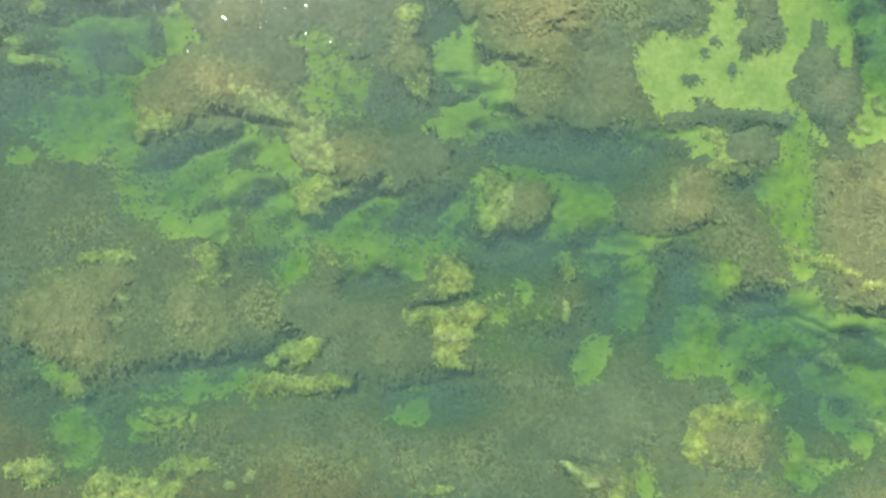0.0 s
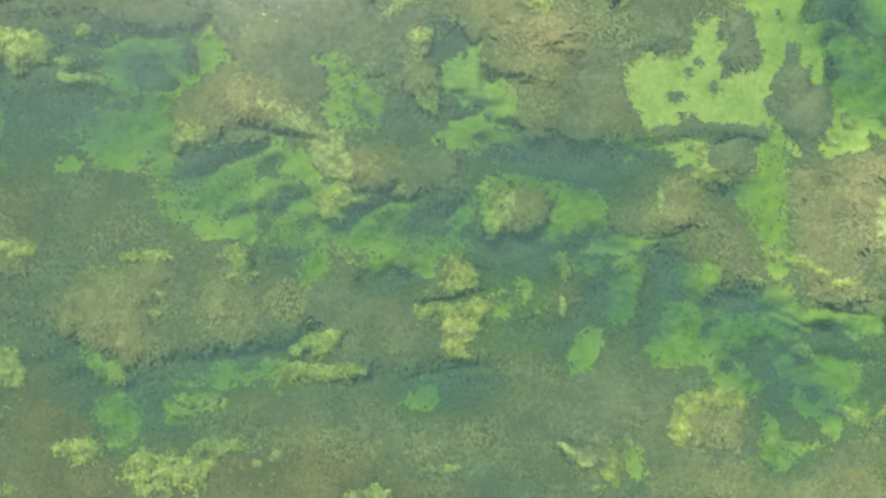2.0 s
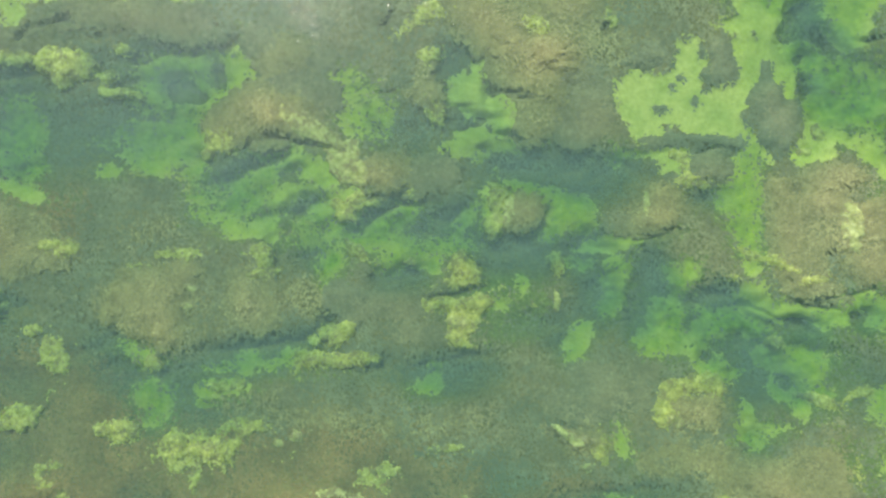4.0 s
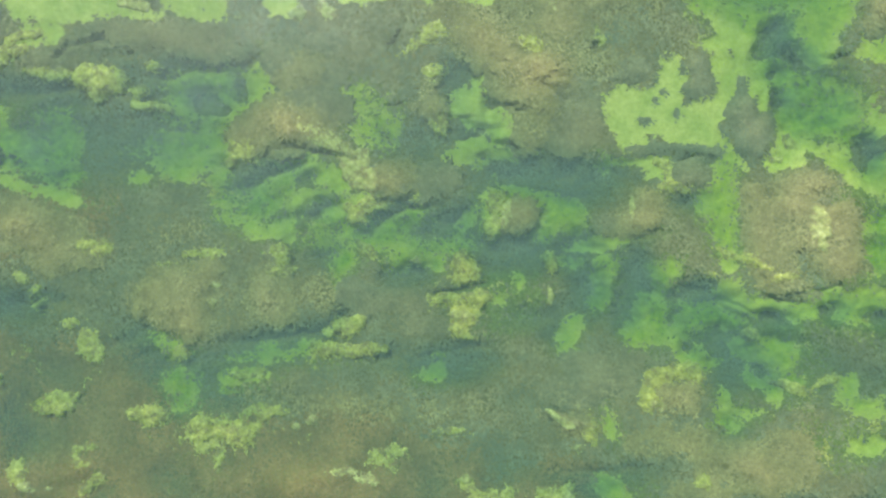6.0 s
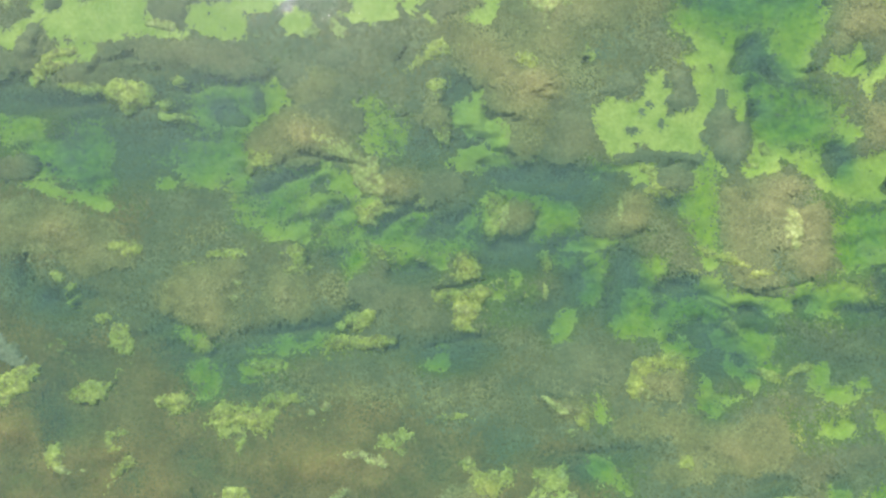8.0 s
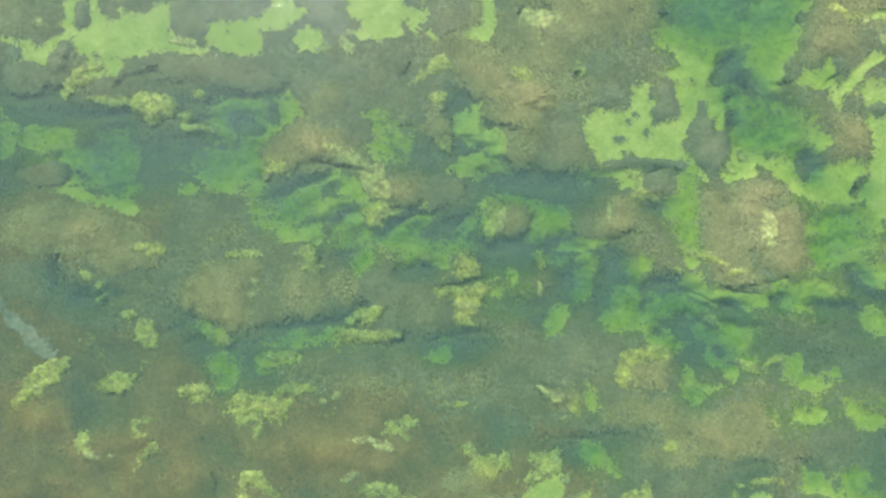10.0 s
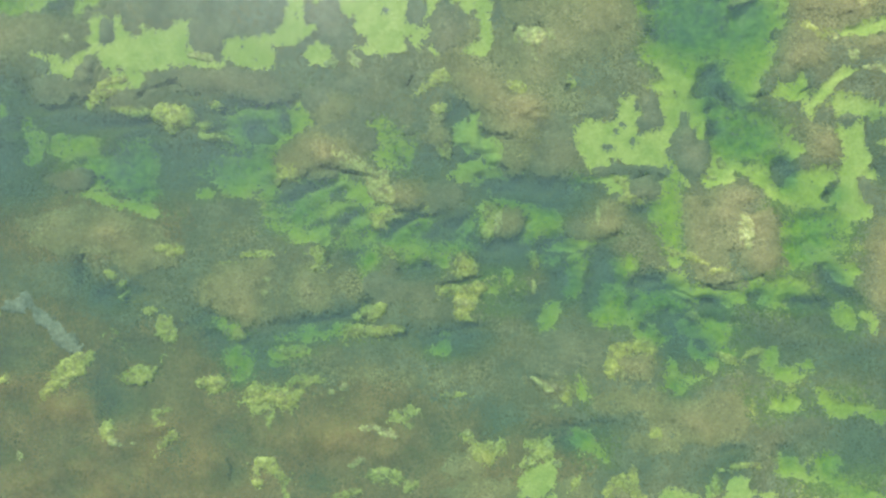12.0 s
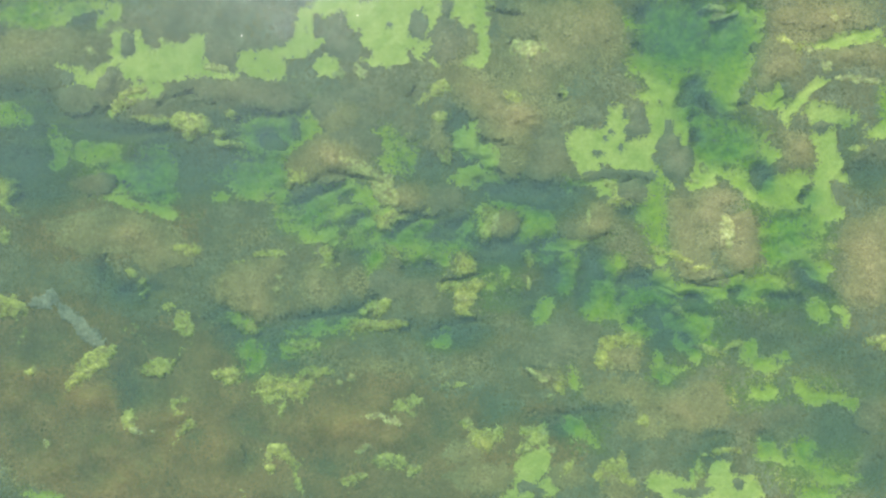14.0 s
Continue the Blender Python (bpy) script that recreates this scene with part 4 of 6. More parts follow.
sand(0.65, 0.35, 0.62, (16.61, -2.11, 1.13, 0.63, 0), (16.29, -2.67, 0.82, 0.44, 0), (15.35, -2.04, 0.94, 0.31, 0), (14.40, -2.51, 0.63, 0.31, 0))
sand(0.5, 0.2, 0.2, (21.35, -3.83, 0.19, 0.41, 0), (20.91, -3.48, 0.22, 0.16, 0), (23.49, 6.46, 0.57, 0.38, 0))
sand(0.738, 0.54, 0.9, (23.72, 7.73, 0.38, 0.82, 0))
sand(0.615, 0.472, 0.75, (-19.87, 5.27, 0.85, 0.47, 0), (-20.50, 5.09, 0.57, 0.38, 0), (-19.09, 4.71, 0.69, 0.38, 0))
sand(1.1, 0.608, 0.95, (-18.62, 4.33, 1.13, 0.69, 0), (-17.93, 3.70, 1.13, 0.54, 0), (-19.09, 3.39, 0.69, 0.38, 0), (-21.43, 5.41, 0.69, 0.31, 0))
sand(1.7, 0.7, 1, (-17.05, 4.38, 1.01, 1.20, 0), (-16.58, 2.97, 0.63, 0.38, 0))
sand(0.6, 0.3, 0.55, (-22.37, 5.50, 0.25, 0.69, 20), (-22.00, 5.91, 0.41, 0.19, -30), (-22.53, 4.72, 0.31, 0.25, 0), (-20.81, 5.72, 0.44, 0.19, 0))
sand(0.55, 0.25, 0.45, (-18.74, 2.66, 0.57, 0.13, -15), (-17.05, 2.18, 0.88, 0.13, -12), (-16.27, 1.93, 0.31, 0.16, 0))
sand(0.656, 0.54, 0.8, (-24.88, 7.71, 0.69, 0.41, 0), (-24.25, 7.36, 0.41, 0.31, 0), (-25.19, 7.08, 0.35, 0.22, 0), (-22.69, 6.54, 0.31, 0.28, 0))
sand(0.7, 0.3, 0.65, (16.11, -5.82, 0.38, 0.50, 0), (16.90, -6.49, 0.69, 0.28, 0), (18.04, -6.15, 0.28, 0.22, 0), (12.48, -5.49, 0.38, 0.31, 0), (13.11, -5.81, 0.25, 0.44, 0))
sand(0.6, 0.25, 0.5, (16.73, -8.22, 0.69, 0.28, 0), (16.26, -8.03, 0.31, 0.28, 0), (17.27, -8.03, 0.31, 0.28, 0))
sand(0.6, 0.25, 0.5, (19.57, -8.20, 0.85, 0.25, -15), (21.00, -8.37, 0.41, 0.22, 0), (18.79, -7.76, 0.35, 0.13, -45), (19.73, -8.61, 0.44, 0.16, 0))
sand(0.6, 0.25, 0.5, (21.94, -9.07, 0.69, 0.25, -25), (21.63, -8.69, 0.41, 0.19, 0))
sand(0.65, 0.3, 0.55, (17.02, -11.18, 0.41, 0.31, 0), (16.71, -11.49, 0.31, 0.22, 0), (17.56, -11.53, 0.57, 0.19, -30))
sand(1, 0.6, 0.8, (19.08, -11.19, 0.57, 0.57, 0), (19.70, -12.14, 1.13, 0.31, -30), (19.69, -13.71, 0.85, 0.41, 0), (20.96, -12.84, 0.85, 0.25, 0), (11.21, -7.22, 0.44, 0.28, 0), (12.00, -6.75, 0.31, 0.25, 0))
sand(0.615, 0.338, 0.72, (6.62, -10.18, 0.50, 0.31, -35), (7.28, -10.78, 0.38, 0.16, -42), (6.31, -9.86, 0.31, 0.19, 0))
sand(0.45, 0.18, 0, (3.78, -12.30, 0.69, 0.76, 0), (4.32, -11.80, 0.44, 0.57, 0), (3.46, -12.89, 0.47, 0.44, 0), (4.88, -13.31, 0.41, 0.28, 0), (3.30, -13.80, 0.57, 0.31, 0))
sand(0.45, 0.15, 0, (11.49, -13.35, 0.98, 0.63, 0), (10.86, -13.03, 0.47, 0.31, 0), (12.27, -13.82, 0.88, 0.35, 0), (14.33, -12.99, 0.63, 0.82, 0), (15.02, -13.37, 1.16, 0.79, 0), (15.96, -13.75, 0.63, 0.41, 0), (13.69, -13.74, 0.94, 0.31, 0), (12.94, -12.73, 0.19, 0.44, -20), (15.59, -12.93, 0.41, 0.25, 0))
sand(0.6, 0.3, 0.45, (-22.85, -13.64, 0.72, 0.28, 0))

# ---- dark pits in the green ----
pit(1.9, 0.3, (-10.65, 5.97, 0.59, 0.46, 0), (-9.86, 5.70, 0.39, 0.23, 0), (-9.23, 6.68, 0.30, 0.50, 0), (-9.06, 6.14, 0.25, 0.21, 0))
pit(1.9, 0.3, (10.59, -3.84, 0.39, 0.46, 0), (10.05, -3.84, 0.28, 0.21, 0), (8.99, -3.10, 0.18, 0.16, 0), (10.98, -3.63, 0.23, 0.28, 0), (9.63, -4.20, 0.21, 0.23, 0), (11.65, -3.63, 0.36, 0.14, 0))
pit(1.5, 0.2, (0.38, 5.08, 0.11, 0.07, 0), (1.16, 5.75, 0.05, 0.14, 0), (1.33, 4.46, 0.11, 0.11, 0), (0.27, 4.46, 0.16, 0.11, 0), (1.07, 3.69, 0.14, 0.09, 0))
pit(1.6, 0.2, (0.89, 4.83, 0.34, 0.09, 0), (0.62, 4.58, 0.25, 0.09, 0), (-2.89, 4.46, 0.09, 0.39, 32), (13.13, 6.05, 0.28, 0.32, 0), (13.04, 7.20, 0.21, 0.21, 0))
pit(1.7, 0.25, (7.92, -1.67, 0.39, 0.25, 0), (9.16, -2.74, 0.14, 0.11, 0), (12.73, -5.32, 0.25, 0.28, 0))
pit(1.9, 0.3, (16.81, 3.79, 0.50, 0.63, 0), (13.19, 6.02, 0.22, 0.41, 0), (12.89, 8.55, 0.47, 0.82, -30), (13.83, 7.76, 0.72, 0.28, -40))
pit(1.8, 0.3, (19.15, -1.74, 0.38, 0.69, 40), (20.09, -2.38, 0.76, 0.19, -40), (19.24, 2.68, 0.25, 0.41, 0), (18.19, -2.90, 1.07, 0.31, 0), (15.35, -2.67, 0.38, 0.31, 0), (13.13, -2.97, 0.44, 0.25, 0))

# ---- the seabed, one sheet to the horizon ----
used, faces = quads(np.ones((len(GX) - 1, len(GY) - 1), bool))
SAND = np.clip(SAND + 0.10 * LUMPS * (SAND > 0.02), 0, 1)
seabed = mesh_object("seabed", np.stack([X, Y, BED], -1).reshape(-1, 3), faces, SEABED)
seabed.data.attributes.new("sand", "FLOAT", "POINT").data.foreach_set("value", SAND.astype(np.float32).ravel())
seabed.data.attributes.new("film", "FLOAT", "POINT").data.foreach_set("value", FILM.astype(np.float32).ravel())
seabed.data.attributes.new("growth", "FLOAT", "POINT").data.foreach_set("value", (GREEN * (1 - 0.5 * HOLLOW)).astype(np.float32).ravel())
tagged(seabed, "shallow rocky seabed with pale green sand patches and hollows", "seabed", kind="structure")
TOP = BED.copy()

# ---- reef mounds ----
mound("brown weed-covered reef mound with pale tips", 0.4, 0.4, "brown", (-6.84, 5.08, 1.35, 0.96, 0), (-7.90, 4.19, 0.75, 0.59, 0), (-8.43, 5.43, 0.71, 0.39, 0), (-5.95, 5.43, 0.71, 0.53, 0), (-7.02, 3.93, 0.36, 0.25, 0))
mound("golden-brown rock mound with a cracked lower edge", 0.45, 0.3, "brown", (-2.66, 3.04, 0.89, 0.50, 0), (-2.49, 2.42, 0.75, 0.43, 0), (-3.11, 2.68, 0.53, 0.39, 0), (-2.22, 3.04, 0.44, 0.57, 0))
mound("brown weed-covered reef mound with pale tips", 0.34, 0.3, "brown", (-1.15, 6.50, 0.41, 0.82, 0), (-0.89, 5.61, 0.30, 0.64, 0), (-1.51, 5.79, 0.48, 0.30, 0))
mound("brown weed-covered reef mound with pale tips", 0.4, 0.4, "brown", (3.11, 6.49, 1.17, 1.28, 0), (2.40, 7.03, 1.14, 0.78, 0), (2.04, 6.32, 0.80, 0.46, 0), (3.29, 4.90, 0.64, 1.00, 0), (2.84, 4.37, 0.50, 0.64, 0), (2.66, 7.56, 1.51, 0.44, 0), (3.55, 5.79, 0.71, 0.71, 0))
mound("low grey-green reef mound under short seaweed", 0.3, 0.4, "olive", (4.88, 5.08, 1.00, 0.98, 0), (4.53, 4.46, 1.00, 0.60, 0), (5.42, 5.78, 0.46, 0.89, 0), (4.00, 4.19, 0.50, 0.43, 0), (4.71, 6.49, 0.82, 0.71, 0))
mound("low grey-green reef mound under short seaweed", 0.3, 0.3, "olive", (7.36, 7.38, 0.68, 0.53, 0), (6.83, 6.94, 0.50, 0.18, 0))
mound("brown rock ringed by bright green algae", 0.4, 0.25, "brown", (2.49, 1.31, 0.57, 0.64, 0), (2.26, 0.96, 0.46, 0.28, 0), (2.93, 1.53, 0.36, 0.36, 0))
mound("low grey-green reef mound under short seaweed", 0.36, 0.25, "olive", (9.33, 2.95, 0.71, 0.46, 0), (9.86, 3.18, 0.30, 0.36, 0), (8.97, 2.68, 0.32, 0.28, 0))
mound("brown weed-covered reef mound with pale tips", 0.42, 0.35, "brown", (7.38, 1.17, 0.78, 0.60, 0), (7.73, 1.70, 0.57, 0.53, 0), (6.88, 0.96, 0.46, 0.36, 0), (7.11, 0.64, 0.64, 0.16, 0))
mound("pale khaki reef mound with clear edges", 0.4, 0.35, "brown", (-11.66, -2.24, 1.42, 1.24, 0), (-10.76, -1.50, 0.78, 0.82, 0), (-12.90, -1.85, 0.60, 0.46, 0), (-13.05, -2.71, 0.46, 0.39, 0), (-10.95, -3.28, 0.64, 0.57, 0), (-11.13, -3.96, 0.32, 0.30, 0), (-10.26, -0.82, 0.43, 0.46, 0), (-12.33, -1.18, 0.64, 0.30, 0))
mound("brown weed-covered reef mound with pale tips", 0.28, 0.6, "brown", (-7.56, -2.21, 0.78, 0.78, 0), (-7.74, -1.18, 0.60, 0.30, 0), (-7.39, -2.92, 0.60, 0.36, 0))
mound("brown weedy rock inside a horseshoe of yellow crust", 0.4, 0.3, "brown", (8.99, -6.16, 0.78, 0.53, 0), (9.39, -6.52, 0.60, 0.46, 0), (9.70, -5.95, 0.28, 0.36, 0), (8.49, -6.04, 0.28, 0.46, 0))
mound("low grey-green reef mound under short seaweed", 0.24, 0.5, "olive", (-0.80, 2.68, 0.92, 0.75, 0), (-1.51, 2.24, 0.71, 0.44, 0))
mound("low grey-green reef mound under short seaweed", 0.24, 0.6, "olive", (-2.58, -2.21, 1.24, 0.62, 0), (-4.00, -2.03, 0.71, 0.71, 0), (-1.51, -3.28, 0.89, 0.36, 0))
mound("low grey-green reef mound under short seaweed", 0.24, 0.6, "olive", (6.32, -5.41, 1.24, 0.71, 0), (5.25, -4.70, 1.07, 0.53, 0), (4.72, -5.95, 1.24, 0.71, 0), (7.03, -4.52, 0.71, 0.36, 0))
mound("low grey-green reef mound under short seaweed", 0.24, 0.5, "olive", (-5.41, 7.03, 1.07, 0.62, 0), (-5.06, 5.79, 0.71, 0.53, 0), (-6.12, 6.32, 0.71, 0.53, 0))
mound("broad brown reef mound ringed by pale green sand", 0.45, 0.25, "brown", (13.74, 1.05, 1.91, 1.27, 0), (12.85, 0.16, 1.07, 1.40, 0), (13.56, -1.67, 1.12, 0.51, 0), (15.51, -0.47, 1.22, 0.97, 0), (15.76, 0.92, 0.87, 1.07, 0), (12.04, 0.92, 0.51, 0.87, 0), (14.11, 2.57, 1.40, 0.46, 0), (12.09, 2.32, 0.51, 0.51, 0), (13.11, -0.85, 1.02, 0.76, 0))
mound("brown weed-covered reef mound with pale tips", 0.34, 0.5, "brown", (-16.75, -0.09, 1.53, 1.02, 0), (-17.78, 0.42, 0.92, 0.76, 0), (-15.20, -0.35, 0.82, 0.56, 0), (-16.74, 0.93, 1.02, 0.41, 0))
mound("brown weed-covered reef mound with pale tips", 0.3, 0.5, "brown", (-8.02, -2.14, 0.76, 0.71, 0))
mound("brown weed-covered reef mound with pale tips", 0.34, 0.4, "brown", (-6.48, 7.31, 1.15, 0.89, 0), (-7.50, 5.27, 1.02, 1.02, 0), (-8.53, 4.76, 1.02, 0.76, 0))
mound("brown weed-covered reef mound with pale tips", 0.3, 0.5, "brown", (12.36, -9.25, 1.78, 0.89, 0), (11.09, -8.74, 1.53, 0.76, 0), (13.37, -8.23, 1.02, 0.64, 0))
mound("brown weed-covered reef mound with pale tips", 0.35, 0.5, "brown", (-23.00, 11.26, 2.52, 0.94, 0), (-23.62, 10.38, 1.73, 0.54, 0))
mound("low grey-green reef mound under short seaweed", 0.4, 0.3, "olive", (-12.33, 8.62, 2.71, 0.63, 0), (-13.59, 8.94, 1.73, 0.41, 0), (-10.76, 8.08, 1.76, 0.41, 0))
mound("brown weed-covered reef mound with pale tips", 0.38, 0.5, "brown", (5.95, 11.89, 2.20, 1.64, 0), (3.74, 12.52, 1.57, 0.94, 0), (5.31, 10.62, 2.52, 0.94, 0), (7.85, 12.52, 1.26, 1.26, 0))
mound("brown weed-covered reef mound with pale tips", 0.36, 0.5, "brown", (1.83, 8.26, 1.73, 1.10, 0), (3.40, 7.47, 1.89, 0.79, 0), (0.57, 8.43, 0.94, 0.79, 0), (4.36, 9.05, 1.26, 0.79, 0))
mound("low grey-green reef mound under short seaweed", 0.34, 0.3, "olive", (-0.52, 11.59, 1.01, 0.82, 0), (-1.00, 10.80, 0.69, 0.41, 0))
mound("brown weed-covered reef mound with pale tips", 0.4, 0.4, "brown", (17.81, 9.90, 1.20, 0.76, 0), (17.59, 10.85, 1.07, 0.50, 0), (17.01, 9.01, 0.44, 0.38, 0))
mound("brown weed-covered reef mound with pale tips", 0.36, 0.5, "brown", (19.89, 12.43, 1.70, 0.63, 0), (21.79, 12.74, 1.45, 0.69, 0), (18.30, 12.49, 1.26, 0.57, 0))
mound("brown weed-covered reef mound with pale tips", 0.36, 0.4, "brown", (21.46, 10.42, 1.57, 0.50, 0), (23.05, 10.58, 0.94, 0.57, 0))
mound("brown weed-covered reef mound with pale tips", 0.36, 0.4, "brown", (18.88, 5.15, 0.82, 0.69, 0), (18.41, 5.78, 0.94, 0.57, 0))
mound("brown weed-covered reef mound with pale tips", 0.4, 0.5, "brown", (22.70, -0.87, 1.26, 2.08, 0), (23.29, 0.93, 1.07, 1.13, 0), (22.31, -2.70, 1.13, 0.82, 0), (21.95, 0.30, 0.82, 1.07, 0))
mound("low grey-green reef mound under short seaweed", 0.3, 0.3, "olive", (-20.50, 3.61, 1.20, 0.41, 0), (-20.03, 3.29, 0.76, 0.35, 0))
mound("brown weed-covered reef mound with pale tips", 0.26, 0.7, "brown", (-19.25, 1.63, 1.73, 0.63, 0), (-19.25, 0.62, 2.52, 0.94, 0), (-21.12, 1.26, 1.57, 0.69, 0))
mound("golden-brown weedy reef swell with uneven cover", 0.3, 0.7, "amber", (-22.38, -12.21, 1.38, 0.82, 0), (-22.85, -11.26, 0.76, 0.76, 0))
mound("golden-brown weedy reef swell with uneven cover", 0.32, 0.7, "amber", (-19.26, -11.29, 1.13, 1.13, 0), (-18.32, -10.04, 0.69, 0.63, 0))
mound("golden-brown weedy reef swell with uneven cover", 0.32, 0.6, "amber", (-16.45, -10.36, 1.07, 1.07, 0), (-15.82, -9.27, 0.94, 0.69, 0), (-16.13, -11.46, 0.82, 0.63, 0))
mound("golden-brown weedy reef swell with uneven cover", 0.3, 0.6, "amber", (-20.51, -8.15, 1.45, 0.69, 0), (-21.44, -7.52, 0.94, 0.57, 0))
mound("golden-brown weedy reef swell with uneven cover", 0.3, 0.6, "amber", (-13.01, -12.26, 0.82, 1.13, 0), (-12.69, -11.01, 0.50, 0.57, 0))
mound("golden-brown weedy reef swell with uneven cover", 0.3, 0.6, "amber", (-9.87, -9.62, 1.07, 0.63, 0), (-10.18, -8.99, 1.13, 0.38, 0))
mound("golden-brown weedy reef swell with uneven cover", 0.28, 0.7, "amber", (-5.48, -9.55, 2.64, 0.82, 0), (-3.60, -10.75, 1.70, 0.54, 0), (-7.05, -10.10, 1.26, 0.63, 0))
mound("golden-brown weedy reef swell with uneven cover", 0.28, 0.6, "amber", (-18.95, -12.85, 1.26, 0.69, 0), (-18.01, -12.23, 0.82, 0.50, 0))
mound("brown weed-covered reef mound with pale tips", 0.3, 0.5, "brown", (1.11, -12.66, 1.70, 0.82, 0), (0.17, -11.40, 0.82, 0.63, 0))
mound("brown weed-covered reef mound with pale tips", 0.3, 0.5, "brown", (8.97, -13.39, 0.82, 0.50, 0), (8.50, -12.54, 0.57, 0.38, 0))
mound("brown weed-covered reef mound with pale tips", 0.3, 0.5, "brown", (9.00, -7.99, 1.70, 0.69, 0), (11.52, -8.95, 1.70, 0.82, 0), (10.25, -10.20, 1.26, 0.50, 0))
mound("brown weed-covered reef mound with pale tips", 0.24, 0.3, "brown", (13.72, -9.34, 0.69, 0.54, 0), (14.10, -9.02, 0.44, 0.44, 0))
mound("brown weed-covered reef mound with pale tips", 0.3, 0.4, "brown", (4.91, -7.34, 0.76, 0.50, 0), (5.98, -12.69, 0.88, 0.69, 0))
mound("low grey-green reef mound under short seaweed", 0.3, 0.5, "olive", (22.57, -9.32, 0.63, 0.94, 0), (18.14, -9.30, 0.94, 0.44, 0))
mound("low grey-green reef mound under short seaweed", 0.28, 0.5, "olive", (-5.73, 8.44, 0.94, 0.44, 0), (-7.46, 7.82, 0.76, 0.50, 0))
mound("golden-brown weedy reef swell with uneven cover", 0.3, 0.6, "amber", (-24.57, -7.82, 0.94, 0.69, 0), (-24.26, -6.57, 1.07, 0.44, 0))
mound("brown weed-covered reef mound with pale tips", 0.36, 0.3, "brown", (-14.91, 6.83, 0.88, 0.50, 0))
mound("low grey-green reef mound under short seaweed", 0.42, 0.25, "olive", (-17.30, 7.78, 1.13, 0.50, 0), (-16.17, 8.16, 0.57, 0.38, 0))
mound("low grey-green reef mound under short seaweed", 0.4, 0.25, "olive", (-19.55, 8.54, 0.47, 0.76, 0), (-19.24, 9.43, 0.31, 0.50, 0))
mound("low grey-green reef mound under short seaweed", 0.34, 0.4, "olive", (-21.12, 8.23, 1.26, 0.63, 0))

# ---- weed on the sand ----
weed_patch("dark grey-green weed patch with ragged edge on sand", (-18.36, 11.44, 0.28, 0.35, 0), (-18.45, 10.87, 0.22, 0.16, 0))
weed_patch("dark grey-green weed patch with ragged edge on sand", (-13.27, 10.83, 0.76, 0.72, 0), (-13.58, 11.55, 0.38, 0.22, 0), (-12.71, 10.35, 0.19, 0.25, 0))
weed_patch("dark grey-green weed patch with ragged edge on sand", (-19.24, 9.55, 0.28, 0.44, 0), (-19.55, 8.80, 0.35, 0.28, 0))
weed_patch("dark grey-green weed patch with ragged edge on sand", (-21.74, 9.43, 0.38, 0.31, 0))
weed_patch("dark grey-green weed patch with ragged edge on sand", (-6.79, 11.76, 0.57, 0.94, 0), (-6.60, 12.55, 0.35, 0.47, 0), (-6.04, 10.90, 0.50, 0.47, 0))
weed_patch("dark grey-green weed patch with ragged edge on sand", (-2.25, 12.54, 0.41, 0.54, 0), (-2.41, 12.06, 0.25, 0.35, 0))
weed_patch("dark grey-green weed patch with ragged edge on sand", (-0.67, 13.17, 0.22, 0.38, 0))
weed_patch("dark grey-green weed patch with ragged edge on sand", (3.62, -13.24, 0.35, 0.28, 0))
weed_patch("dark grey-green weed patch with ragged edge on sand", (15.37, -13.12, 0.16, 0.19, 0))
weed_patch("dark grey-green weed patch with ragged edge on sand", (12.94, -13.54, 0.66, 0.19, 0))
weed_patch("dark grey-green weed patch with ragged edge on sand", (20.96, 3.12, 0.16, 0.38, 0))
weed_patch("dark grey-green weed patch with ragged edge on sand", (20.16, 6.53, 0.38, 0.22, 0))
weed_patch("dark grey-green weed patch with ragged edge on sand", (21.77, 9.63, 0.19, 0.09, 0))
weed_patch("dark grey-green weed patch with ragged edge on sand", (-3.83, 12.38, 0.09, 0.09, 0))
weed_patch("dark weed patch enclosed by pale green sand", (9.85, 7.24, 0.32, 0.64, 0), (9.71, 6.49, 0.37, 0.23, 0), (10.24, 6.70, 0.21, 0.28, 0), (9.58, 6.23, 0.14, 0.11, 0))
weed_patch("large dark weed patch between sand and channel", (11.45, 5.22, 0.46, 0.75, 0), (11.81, 4.37, 0.46, 0.52, 0), (12.16, 3.92, 0.32, 0.21, 0), (11.45, 5.96, 0.21, 0.25, 0), (12.37, 4.68, 0.37, 0.57, 0), (12.69, 5.07, 0.20, 0.39, 0), (11.62, 6.56, 0.18, 0.32, 0), (11.84, 5.78, 0.32, 0.43, 0))
weed_patch("dark grey-green weed patch with ragged edge on sand", (7.58, 5.25, 0.12, 0.11, 0))
weed_patch("dark grey-green weed patch with ragged edge on sand", (8.11, 6.05, 0.07, 0.09, 0))
weed_patch("dark grey-green weed patch with ragged edge on sand", (8.97, 5.52, 0.07, 0.09, 0))
weed_patch("dark grey-green weed patch with ragged edge on sand", (7.81, 5.25, 0.09, 0.05, 0))
weed_patch("dark grey-green weed patch with ragged edge on sand", (8.65, 4.10, 1.00, 0.16, 0), (7.83, 3.94, 0.25, 0.14, 0))
weed_patch("dark grey-green weed patch with ragged edge on sand", (10.48, 3.92, 0.21, 0.14, 0), (10.21, 3.62, 0.21, 0.11, 0))
weed_patch("dark grey-green weed patch with ragged edge on sand", (9.10, 7.38, 0.05, 0.11, 0))
weed_patch("dark grey-green weed patch with ragged edge on sand", (8.43, 6.40, 0.09, 0.07, 0))

